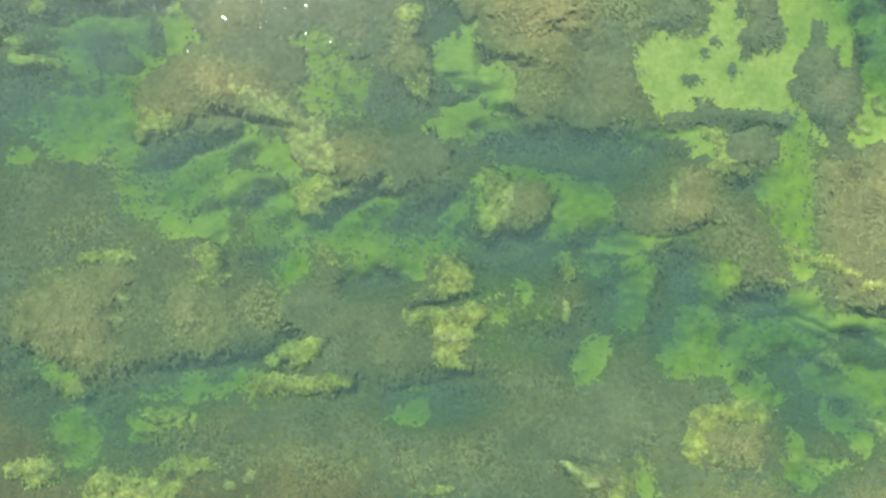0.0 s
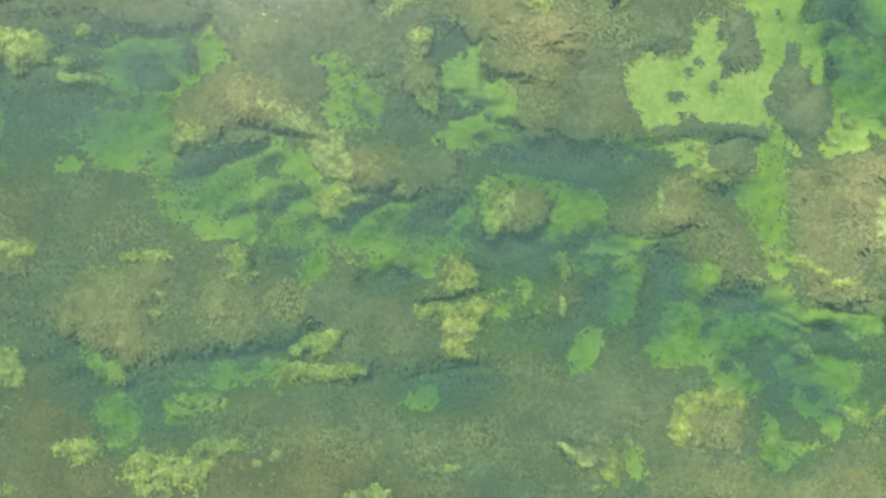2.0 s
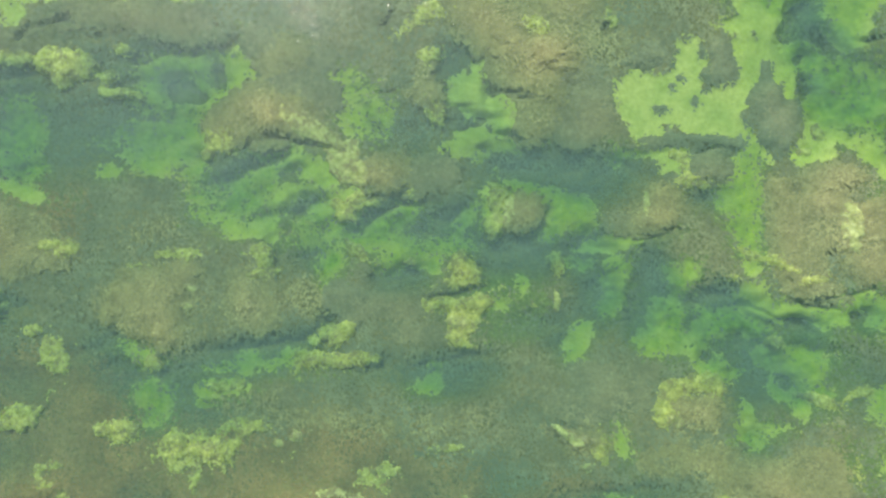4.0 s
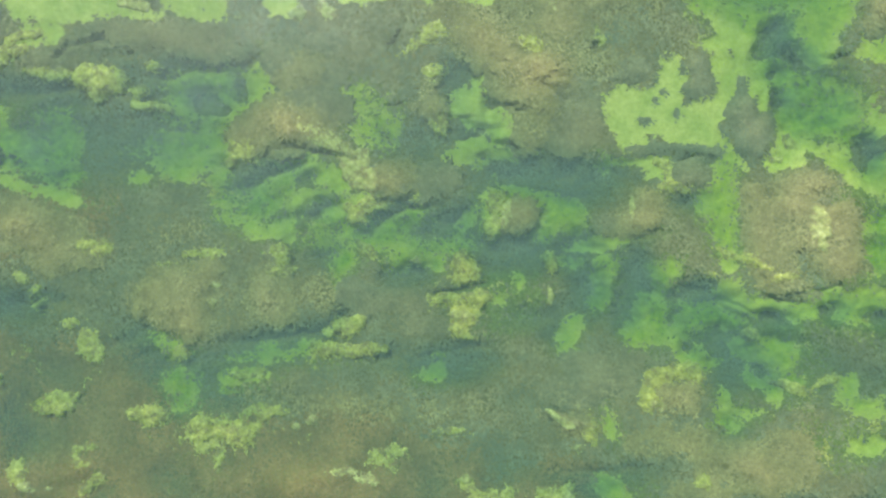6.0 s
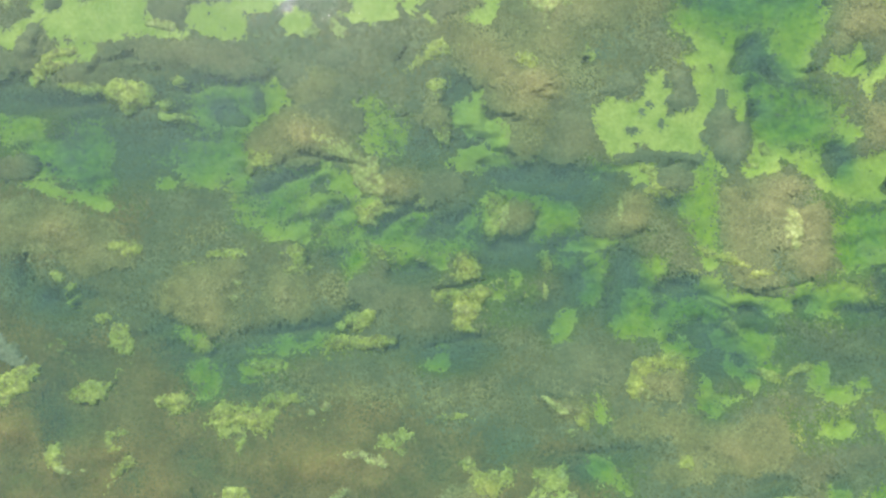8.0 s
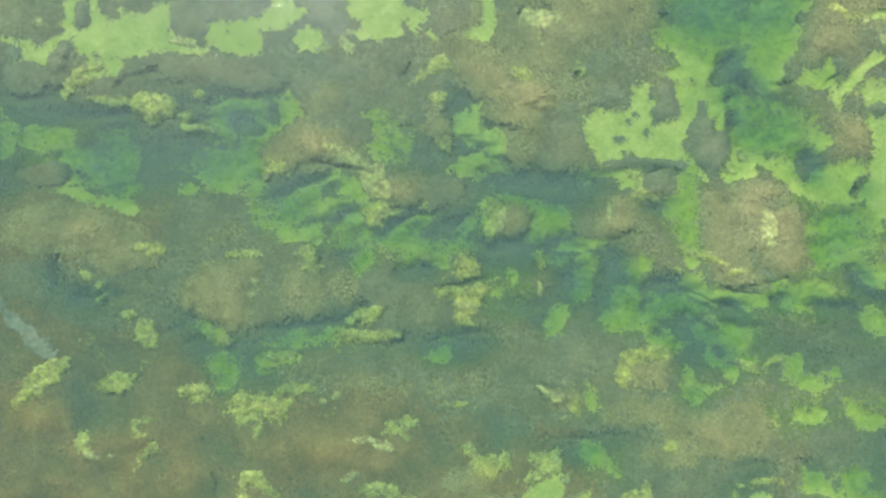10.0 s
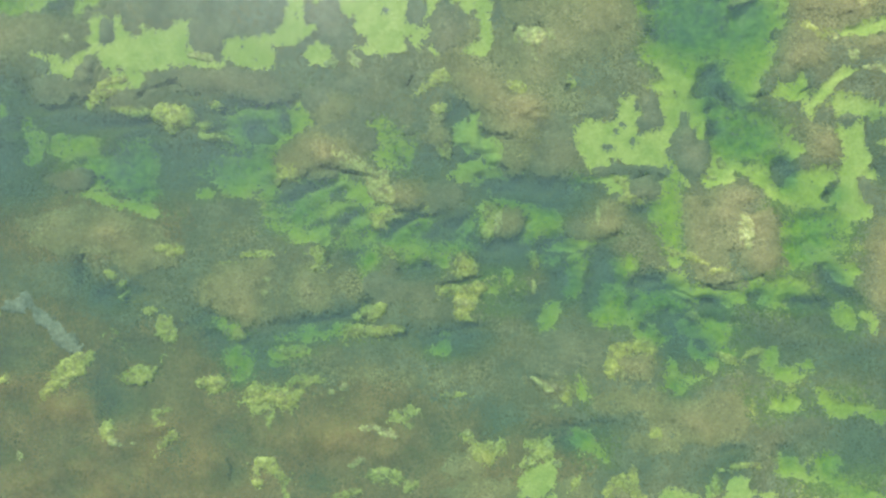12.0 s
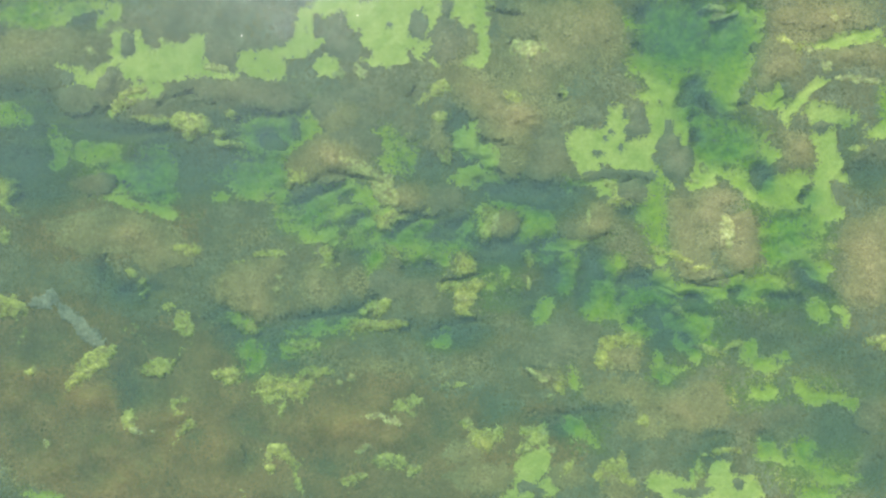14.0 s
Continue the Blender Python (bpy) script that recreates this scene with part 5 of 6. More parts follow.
# ---- crusted rocks ----
crusted_rock("lumpy rock crusted with ragged yellow-green algae", 0.22, "y", (-9.33, 3.93, 0.27, 0.36, 0), (-8.79, 4.19, 0.16, 0.21, 0), (-8.53, 3.55, 0.21, 0.14, 0), (-9.56, 3.48, 0.16, 0.16, 0), (-9.06, 3.75, 0.25, 0.16, 0))
crusted_rock("lumpy rock crusted with ragged yellow-green algae", 0.14, "y", (-12.61, 7.30, 0.27, 0.16, 0), (-13.23, 6.41, 0.21, 0.12, 0), (-12.70, 5.68, 0.32, 0.09, 0), (-13.41, 5.83, 0.14, 0.11, 0))
crusted_rock("pale yellow-green crusted ridge beside green pools", 0.2, "p", (-5.95, 4.72, 0.62, 0.25, -35), (-5.06, 4.10, 0.68, 0.32, -35), (-4.26, 3.39, 0.53, 0.57, 0), (-3.96, 2.68, 0.48, 0.37, 0), (-4.62, 3.80, 0.43, 0.39, 0))
crusted_rock("lumpy rock crusted with ragged yellow-green algae", 0.2, "y", (-4.00, 1.74, 0.27, 0.18, 0), (-4.26, 1.14, 0.23, 0.14, 0), (-4.46, 1.56, 0.20, 0.11, 0), (-3.73, 1.92, 0.16, 0.11, 0))
crusted_rock("lumpy rock crusted with ragged yellow-green algae", 0.18, "y", (-1.95, 2.06, 0.16, 0.11, 0), (-3.29, 1.74, 0.16, 0.07, 0))
crusted_rock("lumpy rock crusted with ragged yellow-green algae", 0.2, "y", (-0.80, 4.81, 0.14, 0.25, 25), (-0.71, 5.25, 0.09, 0.25, 20))
crusted_rock("lumpy rock crusted with ragged yellow-green algae", 0.16, "y", (-0.94, 7.29, 0.32, 0.16, 0), (-1.01, 7.03, 0.14, 0.11, 0))
crusted_rock("small pale cream rock with thin algae film", 0.2, "p", (1.96, 1.62, 0.11, 0.25, 0), (2.01, 1.14, 0.09, 0.18, 0))
crusted_rock("lumpy rock crusted with ragged yellow-green algae", 0.24, "y", (1.51, 1.49, 0.16, 0.60, 0), (1.41, 0.85, 0.20, 0.18, 0), (1.76, 2.02, 0.28, 0.12, 0))
crusted_rock("lumpy rock crusted with ragged yellow-green algae", 0.2, "y", (8.58, 2.91, 0.12, 0.39, 0), (8.76, 2.47, 0.27, 0.11, 0), (9.33, 2.33, 0.25, 0.09, 0), (8.30, 3.48, 0.21, 0.21, 0))
crusted_rock("small pale cream rock with thin algae film", 0.12, "p", (7.20, 1.58, 0.05, 0.14, 0), (9.15, 2.33, 0.09, 0.05, 0))
crusted_rock("lumpy rock crusted with ragged yellow-green algae", 0.18, "y", (-10.49, -0.25, 0.46, 0.12, 0), (-10.01, -0.29, 0.14, 0.12, 0))
crusted_rock("small pale cream rock with thin algae film", 0.18, "p", (-10.00, -1.55, 0.16, 0.14, 0))
crusted_rock("small pale cream rock with thin algae film", 0.16, "p", (-10.18, -2.33, 0.11, 0.09, 0))
crusted_rock("lumpy rock crusted with ragged yellow-green algae", 0.22, "y", (-7.47, -0.34, 0.34, 0.14, 0), (-7.27, -0.70, 0.12, 0.30, 0), (-6.76, -1.05, 0.14, 0.05, 0))
crusted_rock("lumpy rock crusted with ragged yellow-green algae", 0.24, "y", (-11.49, -4.53, 0.25, 0.18, 0), (-11.70, -4.38, 0.12, 0.11, 0))
crusted_rock("lumpy rock crusted with ragged yellow-green algae", 0.28, "y", (-12.92, -7.06, 0.44, 0.32, 0), (-12.64, -7.38, 0.27, 0.18, 0), (-13.35, -7.02, 0.14, 0.12, 0), (-12.96, -6.70, 0.27, 0.14, 0))
crusted_rock("lumpy rock crusted with ragged yellow-green algae", 0.28, "y", (-9.89, -7.24, 0.43, 0.25, 0), (-10.34, -7.60, 0.53, 0.34, 0), (-9.32, -7.67, 0.60, 0.20, 0), (-8.61, -7.49, 0.44, 0.14, 0), (-8.11, -6.95, 0.57, 0.14, 5), (-7.46, -6.84, 0.30, 0.16, 0), (-8.43, -6.84, 0.14, 0.11, 0), (-10.43, -7.92, 0.46, 0.16, 0))
crusted_rock("small pale cream rock with thin algae film", 0.18, "p", (-6.06, -7.29, 0.14, 0.12, 0))
crusted_rock("lumpy rock crusted with ragged yellow-green algae", 0.3, "y", (-5.07, -3.38, 0.48, 0.14, 18), (-4.50, -3.49, 0.36, 0.27, 0), (-4.36, -3.28, 0.25, 0.14, 0))
crusted_rock("lumpy rock crusted with ragged yellow-green algae", 0.3, "y", (-5.52, -4.27, 0.46, 0.25, 0), (-4.86, -4.27, 0.53, 0.18, 0), (-4.24, -4.38, 0.27, 0.12, 0))
crusted_rock("lumpy rock crusted with ragged yellow-green algae", 0.28, "y", (-3.47, -4.35, 0.32, 0.18, 0), (-3.70, -4.20, 0.18, 0.11, 0))
crusted_rock("yellow-crusted rock knob above a dark crack", 0.3, "y", (0.27, -0.93, 0.41, 0.36, 0), (0.22, -1.32, 0.52, 0.16, 0), (0.20, -0.48, 0.16, 0.20, 0))
crusted_rock("yellow-crusted rock below a dark crack in the reef", 0.34, "y", (0.09, -2.15, 0.89, 0.30, 0), (-0.67, -2.14, 0.32, 0.18, 0), (0.95, -2.05, 0.23, 0.18, 0), (0.20, -2.78, 0.53, 0.43, 0), (0.13, -3.45, 0.43, 0.32, 0), (0.38, -3.74, 0.18, 0.12, 0))
crusted_rock("small pale cream rock with thin algae film", 0.16, "p", (0.18, -2.87, 0.36, 0.05, 0), (0.09, -2.74, 0.11, 0.07, 0))
crusted_rock("lumpy rock crusted with ragged yellow-green algae", 0.16, "y", (-3.64, -0.34, 0.32, 0.09, -40), (-3.82, -0.21, 0.14, 0.09, 0))
crusted_rock("small pale cream rock with thin algae film", 0.12, "p", (3.88, -1.94, 0.05, 0.18, 0))
crusted_rock("lumpy rock crusted with ragged yellow-green algae", 0.16, "y", (3.83, -0.69, 0.16, 0.28, 0))
crusted_rock("lumpy rock crusted with ragged yellow-green algae", 0.18, "y", (-0.62, -7.66, 0.25, 0.09, 0), (0.09, -7.59, 0.18, 0.07, 0))
crusted_rock("brown weedy boulder with a shaded ledge", 0.36, "b", (4.19, -7.04, 0.68, 0.14, -12), (4.72, -7.38, 0.39, 0.21, 0), (3.83, -6.98, 0.18, 0.11, 0))
crusted_rock("lumpy rock crusted with ragged yellow-green algae", 0.24, "y", (5.54, -7.59, 0.18, 0.46, 5), (5.61, -7.91, 0.27, 0.14, 0))
crusted_rock("horseshoe of yellow algae crust around a brown rock", 0.28, "y", (7.92, -5.80, 0.30, 0.53, 0), (8.21, -5.27, 0.43, 0.23, 0), (9.17, -5.16, 0.44, 0.20, 0), (8.63, -5.07, 0.30, 0.16, 0), (9.70, -5.41, 0.20, 0.11, 0), (7.82, -6.39, 0.20, 0.16, 0))
crusted_rock("small pale cream rock with thin algae film", 0.18, "p", (8.42, -6.54, 0.16, 0.12, 0), (8.19, -6.39, 0.09, 0.07, 0))
crusted_rock("lumpy rock crusted with ragged yellow-green algae", 0.2, "y", (-8.42, -5.35, 0.25, 0.09, 0), (-8.90, -5.38, 0.18, 0.07, 0), (-8.17, -5.22, 0.11, 0.09, 0))
crusted_rock("lumpy rock crusted with ragged yellow-green algae", 0.18, "y", (13.49, 4.36, 0.16, 0.21, 0), (13.05, 3.69, 0.14, 0.09, 0))
crusted_rock("lumpy rock crusted with ragged yellow-green algae", 0.14, "y", (-7.56, -1.14, 0.11, 0.05, 0), (-12.10, -0.78, 0.14, 0.05, 0))
crusted_rock("lumpy rock crusted with ragged yellow-green algae", 0.2, "y", (12.28, -3.63, 0.14, 0.11, 0), (11.64, -0.43, 0.36, 0.07, -20), (12.18, -0.61, 0.32, 0.07, -15))
crusted_rock("small pale cream rock with thin algae film", 0.2, "p", (-20.33, 10.85, 0.16, 0.22, 0), (-20.58, 10.94, 0.13, 0.16, 0))
crusted_rock("lumpy rock crusted with ragged yellow-green algae", 0.28, "y", (-15.23, 7.15, 0.69, 0.28, 0), (-14.54, 6.64, 0.57, 0.28, 0), (-15.73, 6.83, 0.25, 0.31, 0), (-14.91, 6.33, 0.31, 0.22, 0))
crusted_rock("lumpy rock crusted with ragged yellow-green algae", 0.16, "y", (-12.71, 7.36, 0.28, 0.22, 0))
crusted_rock("lumpy rock crusted with ragged yellow-green algae", 0.22, "y", (-18.74, 8.16, 0.22, 0.44, -40), (-18.05, 8.64, 0.57, 0.13, 10), (-19.08, 7.54, 0.16, 0.31, 0))
crusted_rock("small pale cream rock with thin algae film", 0.18, "p", (-13.74, 9.98, 0.31, 0.13, 0), (-13.12, 9.98, 0.22, 0.13, 0))
crusted_rock("lumpy rock crusted with ragged yellow-green algae", 0.2, "y", (-18.14, 8.10, 0.54, 0.19, 12), (-18.93, 7.60, 0.25, 0.25, 0), (-17.36, 7.22, 0.50, 0.16, 0), (-16.57, 7.06, 0.38, 0.16, 0))
crusted_rock("small pale cream rock with thin algae film", 0.2, "p", (-5.41, 9.70, 0.28, 0.31, 0), (-5.63, 10.08, 0.16, 0.25, 0), (-6.52, 9.55, 0.25, 0.16, 0))
crusted_rock("small pale cream rock with thin algae film", 0.22, "p", (3.74, 10.91, 0.54, 0.31, 0), (3.92, 10.31, 0.13, 0.35, 0), (3.17, 11.39, 0.22, 0.16, 0), (4.68, 10.91, 0.28, 0.19, 0), (4.21, 11.26, 0.38, 0.16, 0))
crusted_rock("lumpy rock crusted with ragged yellow-green algae", 0.22, "y", (-1.01, 8.90, 0.41, 0.22, 0), (-1.76, 8.24, 0.44, 0.13, 30), (-1.32, 8.59, 0.31, 0.16, 0))
crusted_rock("lumpy rock crusted with ragged yellow-green algae", 0.2, "y", (5.93, 8.57, 0.19, 0.25, -30), (5.62, 9.04, 0.16, 0.16, 0))
crusted_rock("lumpy rock crusted with ragged yellow-green algae", 0.16, "y", (2.93, 8.42, 0.28, 0.22, 0), (3.25, 8.16, 0.19, 0.13, 0))
crusted_rock("lumpy rock crusted with ragged yellow-green algae", 0.2, "y", (18.29, 11.22, 0.35, 0.13, -25), (18.76, 10.91, 0.22, 0.16, 0), (17.85, 11.48, 0.19, 0.13, 0))
crusted_rock("small pale cream rock with thin algae film", 0.2, "p", (20.34, 9.95, 0.31, 0.38, 0), (21.77, 9.44, 0.28, 0.13, 0), (22.72, 9.12, 0.76, 0.09, -5))
crusted_rock("small pale cream rock with thin algae film", 0.18, "p", (19.46, 10.68, 0.16, 0.13, 0))
crusted_rock("small pale cream rock with thin algae film", 0.1, "p", (14.75, 12.75, 0.38, 0.09, 20), (14.25, 13.20, 0.31, 0.09, 0))
crusted_rock("small pale cream rock with thin algae film", 0.18, "p", (20.68, 12.65, 0.28, 0.28, 0))
crusted_rock("lumpy rock crusted with ragged yellow-green algae", 0.24, "y", (-25.19, 3.16, 0.41, 0.54, 0), (-24.88, 2.18, 0.41, 0.13, -25), (-25.19, 0.65, 0.28, 0.41, 0))
crusted_rock("lumpy rock crusted with ragged yellow-green algae", 0.22, "y", (-15.18, -0.02, 0.44, 0.19, 0), (-14.71, -0.21, 0.19, 0.19, 0))
crusted_rock("lumpy rock crusted with ragged yellow-green algae", 0.22, "y", (-17.53, -2.21, 0.16, 0.35, 0), (-16.12, -3.16, 0.25, 0.16, 0), (-16.28, -3.31, 0.13, 0.13, 0))
crusted_rock("lumpy rock crusted with ragged yellow-green algae", 0.18, "y", (-18.15, -1.27, 0.25, 0.13, -40))
crusted_rock("lumpy rock crusted with ragged yellow-green algae", 0.24, "y", (-15.31, -4.16, 0.41, 0.28, -30), (-15.56, -3.66, 0.16, 0.28, 0), (-14.93, -4.57, 0.13, 0.28, 0), (-15.03, -3.79, 0.09, 0.25, 0))
crusted_rock("pale whitish patch of silt over dark weed", 0.14, "g", (-23.16, -3.00, 0.57, 0.31, 0), (-22.53, -2.63, 0.31, 0.28, 0))
crusted_rock("pale whitish streak of silt over dark weed", 0.14, "g", (-21.75, -3.63, 0.54, 0.38, -40), (-20.82, -4.45, 0.63, 0.35, -40), (-20.13, -5.02, 0.44, 0.31, -30))
crusted_rock("lumpy rock crusted with ragged yellow-green algae", 0.28, "y", (-24.72, -3.18, 0.76, 0.44, -15), (-25.25, -3.49, 0.35, 0.28, 0))
crusted_rock("lumpy rock crusted with ragged yellow-green algae", 0.18, "y", (-23.63, -6.73, 0.41, 0.13, 10))
crusted_rock("lumpy rock crusted with ragged yellow-green algae", 0.28, "y", (-20.13, -6.21, 0.88, 0.38, 25), (-19.38, -5.71, 0.31, 0.31, 0), (-20.88, -7.08, 0.69, 0.25, 32))
crusted_rock("lumpy rock crusted with ragged yellow-green algae", 0.26, "y", (-16.69, -6.48, 0.76, 0.38, 12), (-17.19, -6.82, 0.35, 0.25, 0))
crusted_rock("lumpy rock crusted with ragged yellow-green algae", 0.24, "y", (-12.84, -6.97, 0.47, 0.28, 0), (-12.50, -7.19, 0.19, 0.16, 0))
crusted_rock("lumpy rock crusted with ragged yellow-green algae", 0.22, "y", (-18.26, -9.35, 0.28, 0.28, 0), (-18.13, -9.66, 0.16, 0.13, 0))
crusted_rock("lumpy rock crusted with ragged yellow-green algae", 0.2, "y", (-15.75, -8.68, 0.19, 0.35, 0), (-15.50, -8.36, 0.28, 0.13, 0), (-15.50, -9.05, 0.22, 0.16, 0))
crusted_rock("lumpy rock crusted with ragged yellow-green algae", 0.22, "y", (-15.32, -10.06, 0.16, 0.54, -35), (-14.94, -9.62, 0.16, 0.13, 0))
crusted_rock("small pale cream rock with thin algae film", 0.18, "p", (-17.70, -10.04, 0.19, 0.13, 0), (-16.91, -10.11, 0.13, 0.09, 0), (-22.79, -10.77, 0.13, 0.19, 0))
crusted_rock("lumpy rock crusted with ragged yellow-green algae", 0.26, "y", (-9.80, -7.77, 1.01, 0.41, 0), (-10.43, -7.39, 0.38, 0.35, 0), (-9.17, -7.65, 0.69, 0.38, 0), (-9.87, -8.71, 0.13, 0.35, 0), (-10.34, -8.36, 0.38, 0.19, 0))
crusted_rock("lumpy rock crusted with ragged yellow-green algae", 0.26, "y", (-10.03, -11.18, 0.41, 0.22, 0), (-9.50, -11.65, 0.60, 0.22, -32), (-10.47, -12.15, 0.22, 0.16, 0), (-8.94, -12.91, 0.16, 0.54, 20), (-10.56, -11.40, 0.16, 0.19, 0))
crusted_rock("lumpy rock crusted with ragged yellow-green algae", 0.24, "y", (-2.96, -8.56, 0.54, 0.19, 0), (-3.53, -8.71, 0.19, 0.19, 0), (-2.62, -8.75, 0.13, 0.31, 0), (-3.21, -8.93, 0.31, 0.13, 0))
crusted_rock("small pale cream rock with thin algae film", 0.16, "p", (-4.54, -9.33, 0.44, 0.09, 0), (-3.97, -9.65, 0.13, 0.09, 0), (-3.50, -9.71, 0.13, 0.09, 0))
crusted_rock("lumpy rock crusted with ragged yellow-green algae", 0.24, "y", (-4.23, -11.84, 0.57, 0.19, 0), (-3.29, -12.00, 0.22, 0.25, -30))
crusted_rock("lumpy rock crusted with ragged yellow-green algae", 0.22, "y", (-2.63, -12.32, 0.28, 0.19, 35))
crusted_rock("lumpy rock crusted with ragged yellow-green algae", 0.22, "y", (-5.49, -12.65, 0.31, 0.16, 20), (-6.27, -12.86, 0.35, 0.13, 0))
crusted_rock("small pale cream rock with thin algae film", 0.18, "p", (-5.64, -11.27, 0.19, 0.13, 0), (-5.17, -11.05, 0.19, 0.16, 0))
crusted_rock("lumpy rock crusted with ragged yellow-green algae", 0.26, "y", (1.43, -10.53, 0.79, 0.54, 0), (0.33, -9.67, 0.25, 0.19, 0), (0.87, -10.15, 0.35, 0.19, -30), (2.25, -10.34, 0.16, 0.35, 0), (1.62, -11.09, 0.25, 0.31, 0))
crusted_rock("small pale cream rock with thin algae film", 0.18, "p", (0.36, -9.55, 0.19, 0.13, 0))
crusted_rock("lumpy rock crusted with ragged yellow-green algae", 0.24, "y", (3.95, -10.67, 0.66, 0.44, 0), (3.31, -11.26, 0.50, 0.25, 0), (4.11, -10.04, 0.54, 0.13, 0), (4.61, -10.35, 0.16, 0.31, 20), (3.79, -10.22, 0.44, 0.19, 0))
crusted_rock("small pale cream rock with thin algae film", 0.18, "p", (4.95, -11.33, 0.16, 0.13, 0), (4.58, -10.17, 0.13, 0.19, 0))
crusted_rock("lumpy rock crusted with ragged yellow-green algae", 0.2, "y", (5.92, -12.25, 0.13, 0.35, -30))
crusted_rock("lumpy rock crusted with ragged yellow-green algae", 0.24, "y", (5.53, -7.66, 0.19, 0.44, 8), (5.38, -7.41, 0.13, 0.19, 0))
crusted_rock("small pale cream rock with thin algae film", 0.18, "p", (-5.94, -7.22, 0.13, 0.09, 0), (-6.73, -7.44, 0.09, 0.09, 0), (4.90, -8.35, 0.16, 0.09, 0), (4.12, -7.02, 0.38, 0.09, -30))
crusted_rock("lumpy rock crusted with ragged yellow-green algae", 0.24, "y", (7.71, -12.70, 0.31, 0.38, 0), (8.35, -12.07, 0.38, 0.25, 0), (8.85, -11.82, 0.16, 0.41, 0), (9.16, -12.74, 0.35, 0.13, -30))
crusted_rock("lumpy rock crusted with ragged yellow-green algae", 0.2, "y", (14.50, -11.42, 0.57, 0.09, 15))
crusted_rock("lumpy rock crusted with ragged yellow-green algae", 0.22, "y", (10.09, -9.73, 0.22, 0.22, 0))
crusted_rock("lumpy rock crusted with ragged yellow-green algae", 0.22, "y", (13.39, -12.41, 0.16, 0.22, 0), (13.07, -12.66, 0.13, 0.38, -15))
crusted_rock("lumpy rock crusted with ragged yellow-green algae", 0.2, "y", (22.12, 5.36, 0.31, 0.19, 0))
crusted_rock("lumpy rock crusted with ragged yellow-green algae", 0.26, "y", (23.14, -5.23, 0.63, 0.25, 0), (23.55, -5.61, 0.25, 0.16, 0))
crusted_rock("lumpy rock crusted with ragged yellow-green algae", 0.24, "y", (15.33, -5.51, 0.31, 0.09, 20), (13.74, -5.81, 0.44, 0.13, -15))
crusted_rock("small pale cream rock with thin algae film", 0.2, "p", (14.74, 1.05, 0.35, 0.94, 0), (14.61, 0.33, 0.28, 0.28, 0))
crusted_rock("lumpy rock crusted with ragged yellow-green algae", 0.2, "y", (10.46, -1.07, 0.28, 0.13, 0), (13.30, -1.24, 0.31, 0.09, 20))
crusted_rock("lumpy rock crusted with ragged yellow-green algae", 0.2, "y", (-1.67, -0.55, 0.13, 0.09, 0))

# ---- general turf over the reef flat ----
def reef_turf(name, label, spacing, material, seed, low, high, length, rise, warm=False, green=False, amber=False):
    rng = np.random.default_rng(seed)
    n = int(54 * 33 / spacing ** 2)
    x, y = rng.uniform(-27.9, 25.9, n), rng.uniform(-16.4, 16.4, n)
    z = sample(TOP, x, y)
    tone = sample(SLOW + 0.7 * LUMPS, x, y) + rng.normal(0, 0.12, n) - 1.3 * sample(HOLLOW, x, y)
    keep = (sample(SAND, x, y) < 0.34 + 0.2 * sample(FILM, x, y) + 0.42 * sample(FINE, x, y) + rng.normal(0, 1, n) * (0.13 + 0.1 * sample(FILM, x, y))) & (sample(BARE, x, y) < rng.uniform(0.3, 0.7, n)) & (tone > low) & (tone <= high)
    keep &= green | amber | ((sample(WARM, x, y) + 0.35 * tone > rng.uniform(0.3, 0.8, n)) == warm)
    keep &= (sample(GREEN * 0.85 + 0.35 * LUMPS * GREEN - 0.3 * HOLLOW, x, y) > rng.uniform(0.1, 0.95, n)) == green
    keep &= green | ((sample(AMBER * 1.35 - 0.25 * HOLLOW + 0.15 * LUMPS, x, y) > rng.uniform(0.25, 0.7, n)) == amber)
    x, y, z = x[keep], y[keep], z[keep]
    v, f = blades(x, y, z, length * 1.25, 0.042, -62, 0.9, rise, rng)
    tagged(mesh_object(name, v, f, material, even=False), label, "seaweed", kind="stuff")


reef_turf("seaweed_turf", "short olive-green seaweed turf covering the reef flat", 0.080, OLIVE_TURF, 71, 0.0, 9, 0.15, 0.03)
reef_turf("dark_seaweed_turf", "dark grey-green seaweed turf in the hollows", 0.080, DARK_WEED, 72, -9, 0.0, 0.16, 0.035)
reef_turf("brown_seaweed_turf", "short khaki-brown seaweed turf on the higher reef flat", 0.080, BROWN_TURF, 73, -9, 9, 0.14, 0.028, True)
reef_turf("green_seaweed_turf", "soft bright green seaweed round the pools", 0.080, GREEN_WEED, 74, -9, 9, 0.15, 0.03, green=True)
reef_turf("amber_seaweed_turf", "golden-brown seaweed turf on the shallow reef flat", 0.080, AMBER_WEED, 75, -9, 9, 0.15, 0.03, amber=True)


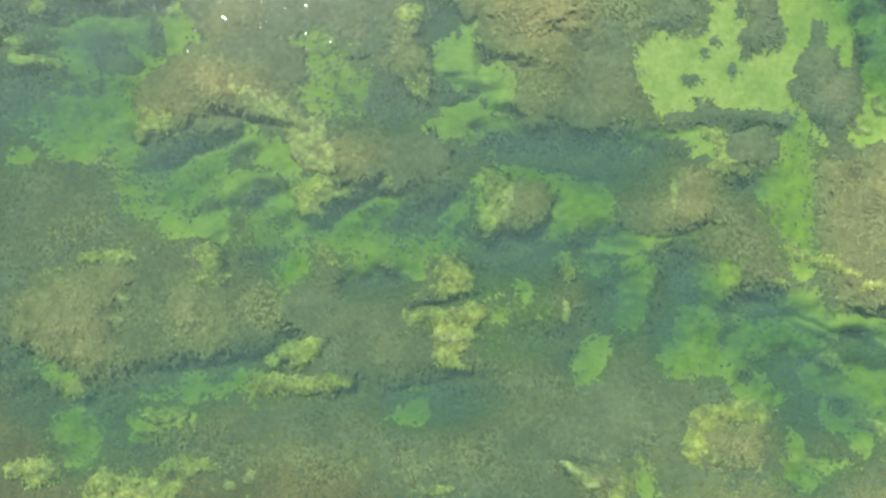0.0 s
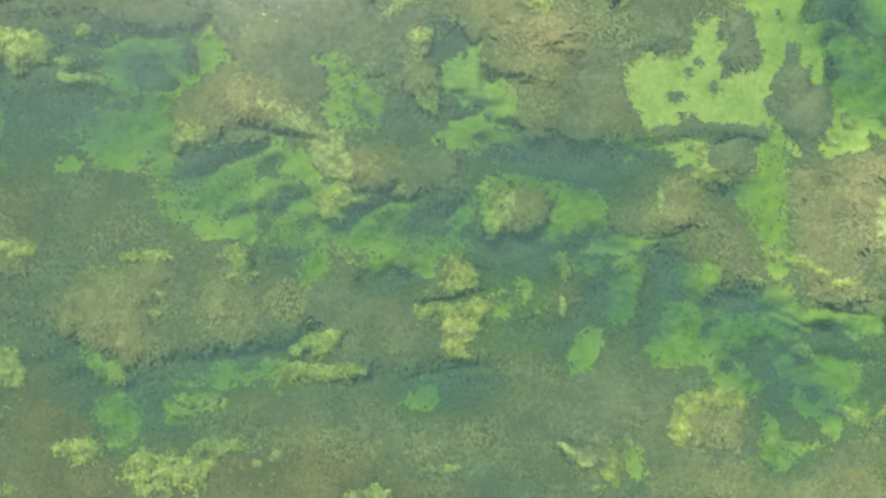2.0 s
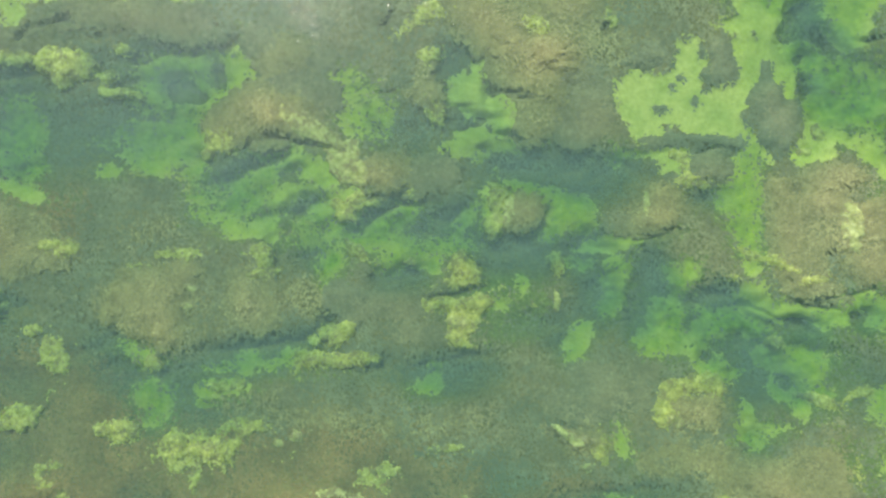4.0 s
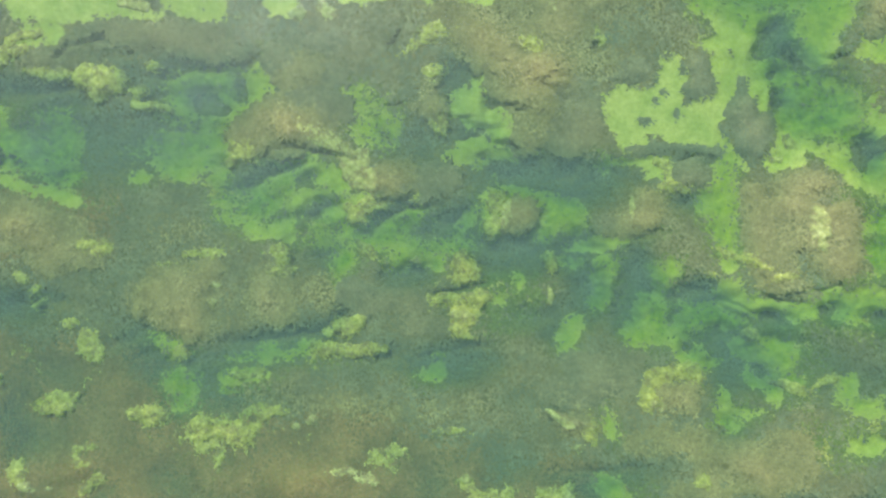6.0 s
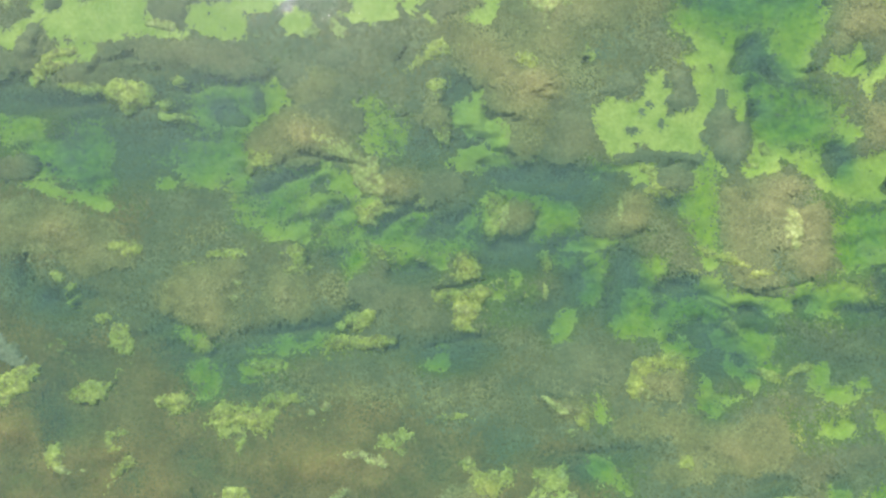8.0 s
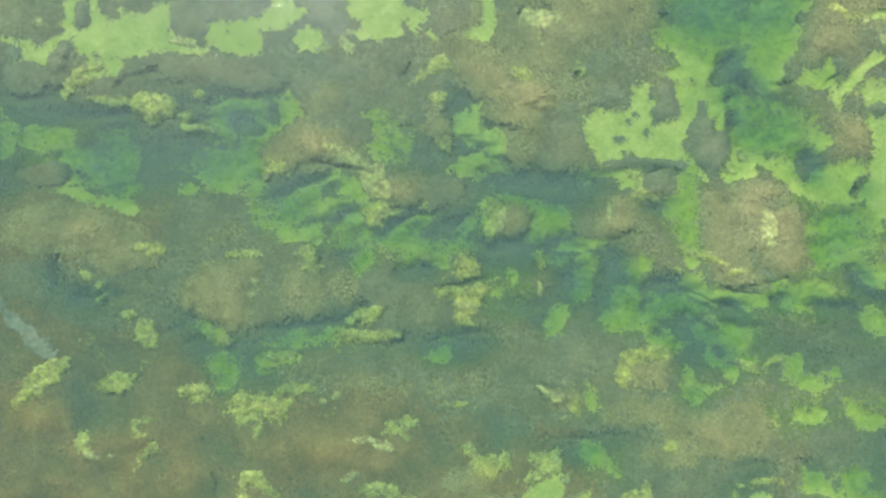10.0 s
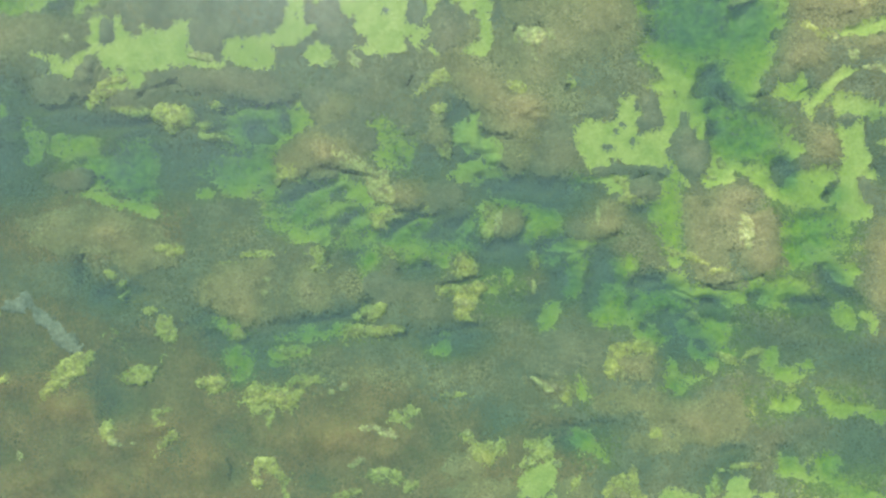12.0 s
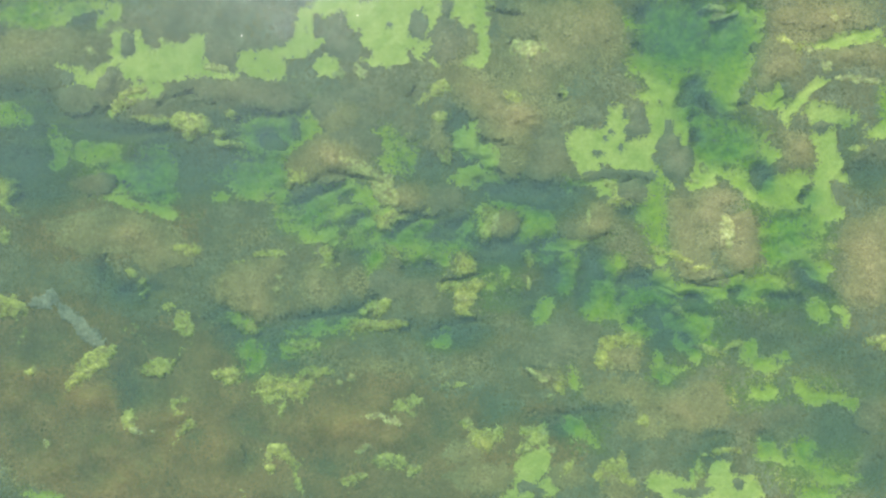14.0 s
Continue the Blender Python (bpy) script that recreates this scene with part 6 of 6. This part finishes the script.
def crust_tufts(name, label, seed):
    """Yellow tufts in small ragged clumps: round the green pools, along rims of sand and on the amber flat."""
    rng = np.random.default_rng(seed)
    n = int(54 * 33 / 0.075 ** 2)
    x, y = rng.uniform(-27.9, 25.9, n), rng.uniform(-16.4, 16.4, n)
    sandy = sample(SAND, x, y)
    rim = smooth(sandy, 0.03, 0.2) * (1 - smooth(sandy, 0.35, 0.6)) * (1 - 0.6 * sample(FILM, x, y))
    place = np.maximum(np.maximum(0.85 * sample(GREEN, x, y), rim), 0.4 * sample(AMBER, x, y)) * (1 - 0.8 * sample(FILM, x, y)) * (1 - 0.9 * sample(HOLLOW, x, y)) * (1 - sample(BARE, x, y))
    keep = (sample(RAG, x, y) > 0.93 - 0.8 * place + rng.normal(0, 0.07, n)) & (sandy < 0.7) & (place > 0.15)
    x, y = x[keep], y[keep]
    v, f = blades(x, y, sample(TOP, x, y) + 0.02, 0.13, 0.034, -62, 1.0, 0.04, rng)
    tagged(mesh_object(name, v, f, YELLOW_FROND, even=False), label, "seaweed", kind="stuff")


crust_tufts("yellow_seaweed_tufts", "ragged yellow-green seaweed tufts on the ridges", 76)

# ---- the sea over it all ----
k = len(FAR)
wi = np.r_[0:k, np.arange(k, len(GX) - k, 3), len(GX) - k:len(GX)]
wj = np.r_[0:k, np.arange(k, len(GY) - k, 3), len(GY) - k:len(GY)]
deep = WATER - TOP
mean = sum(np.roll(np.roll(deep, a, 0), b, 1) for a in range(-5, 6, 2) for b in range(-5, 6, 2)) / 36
cells = np.ones((len(wi) - 1, len(wj) - 1), bool)
used, faces = quads(cells)
gx, gy = X[np.ix_(wi, wj)], Y[np.ix_(wi, wj)]
swell = WATER + 0.012 * field(gx, gy, 2.4, 91, 2)
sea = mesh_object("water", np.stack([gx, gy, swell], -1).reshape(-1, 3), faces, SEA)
# smoothed depth of the bed, which sets the sheet's painted tint and haze
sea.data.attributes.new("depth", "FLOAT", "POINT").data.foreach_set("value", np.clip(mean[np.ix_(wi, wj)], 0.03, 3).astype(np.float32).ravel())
tagged(sea, "clear green shallow sea water with small ripples", "water", kind="structure")
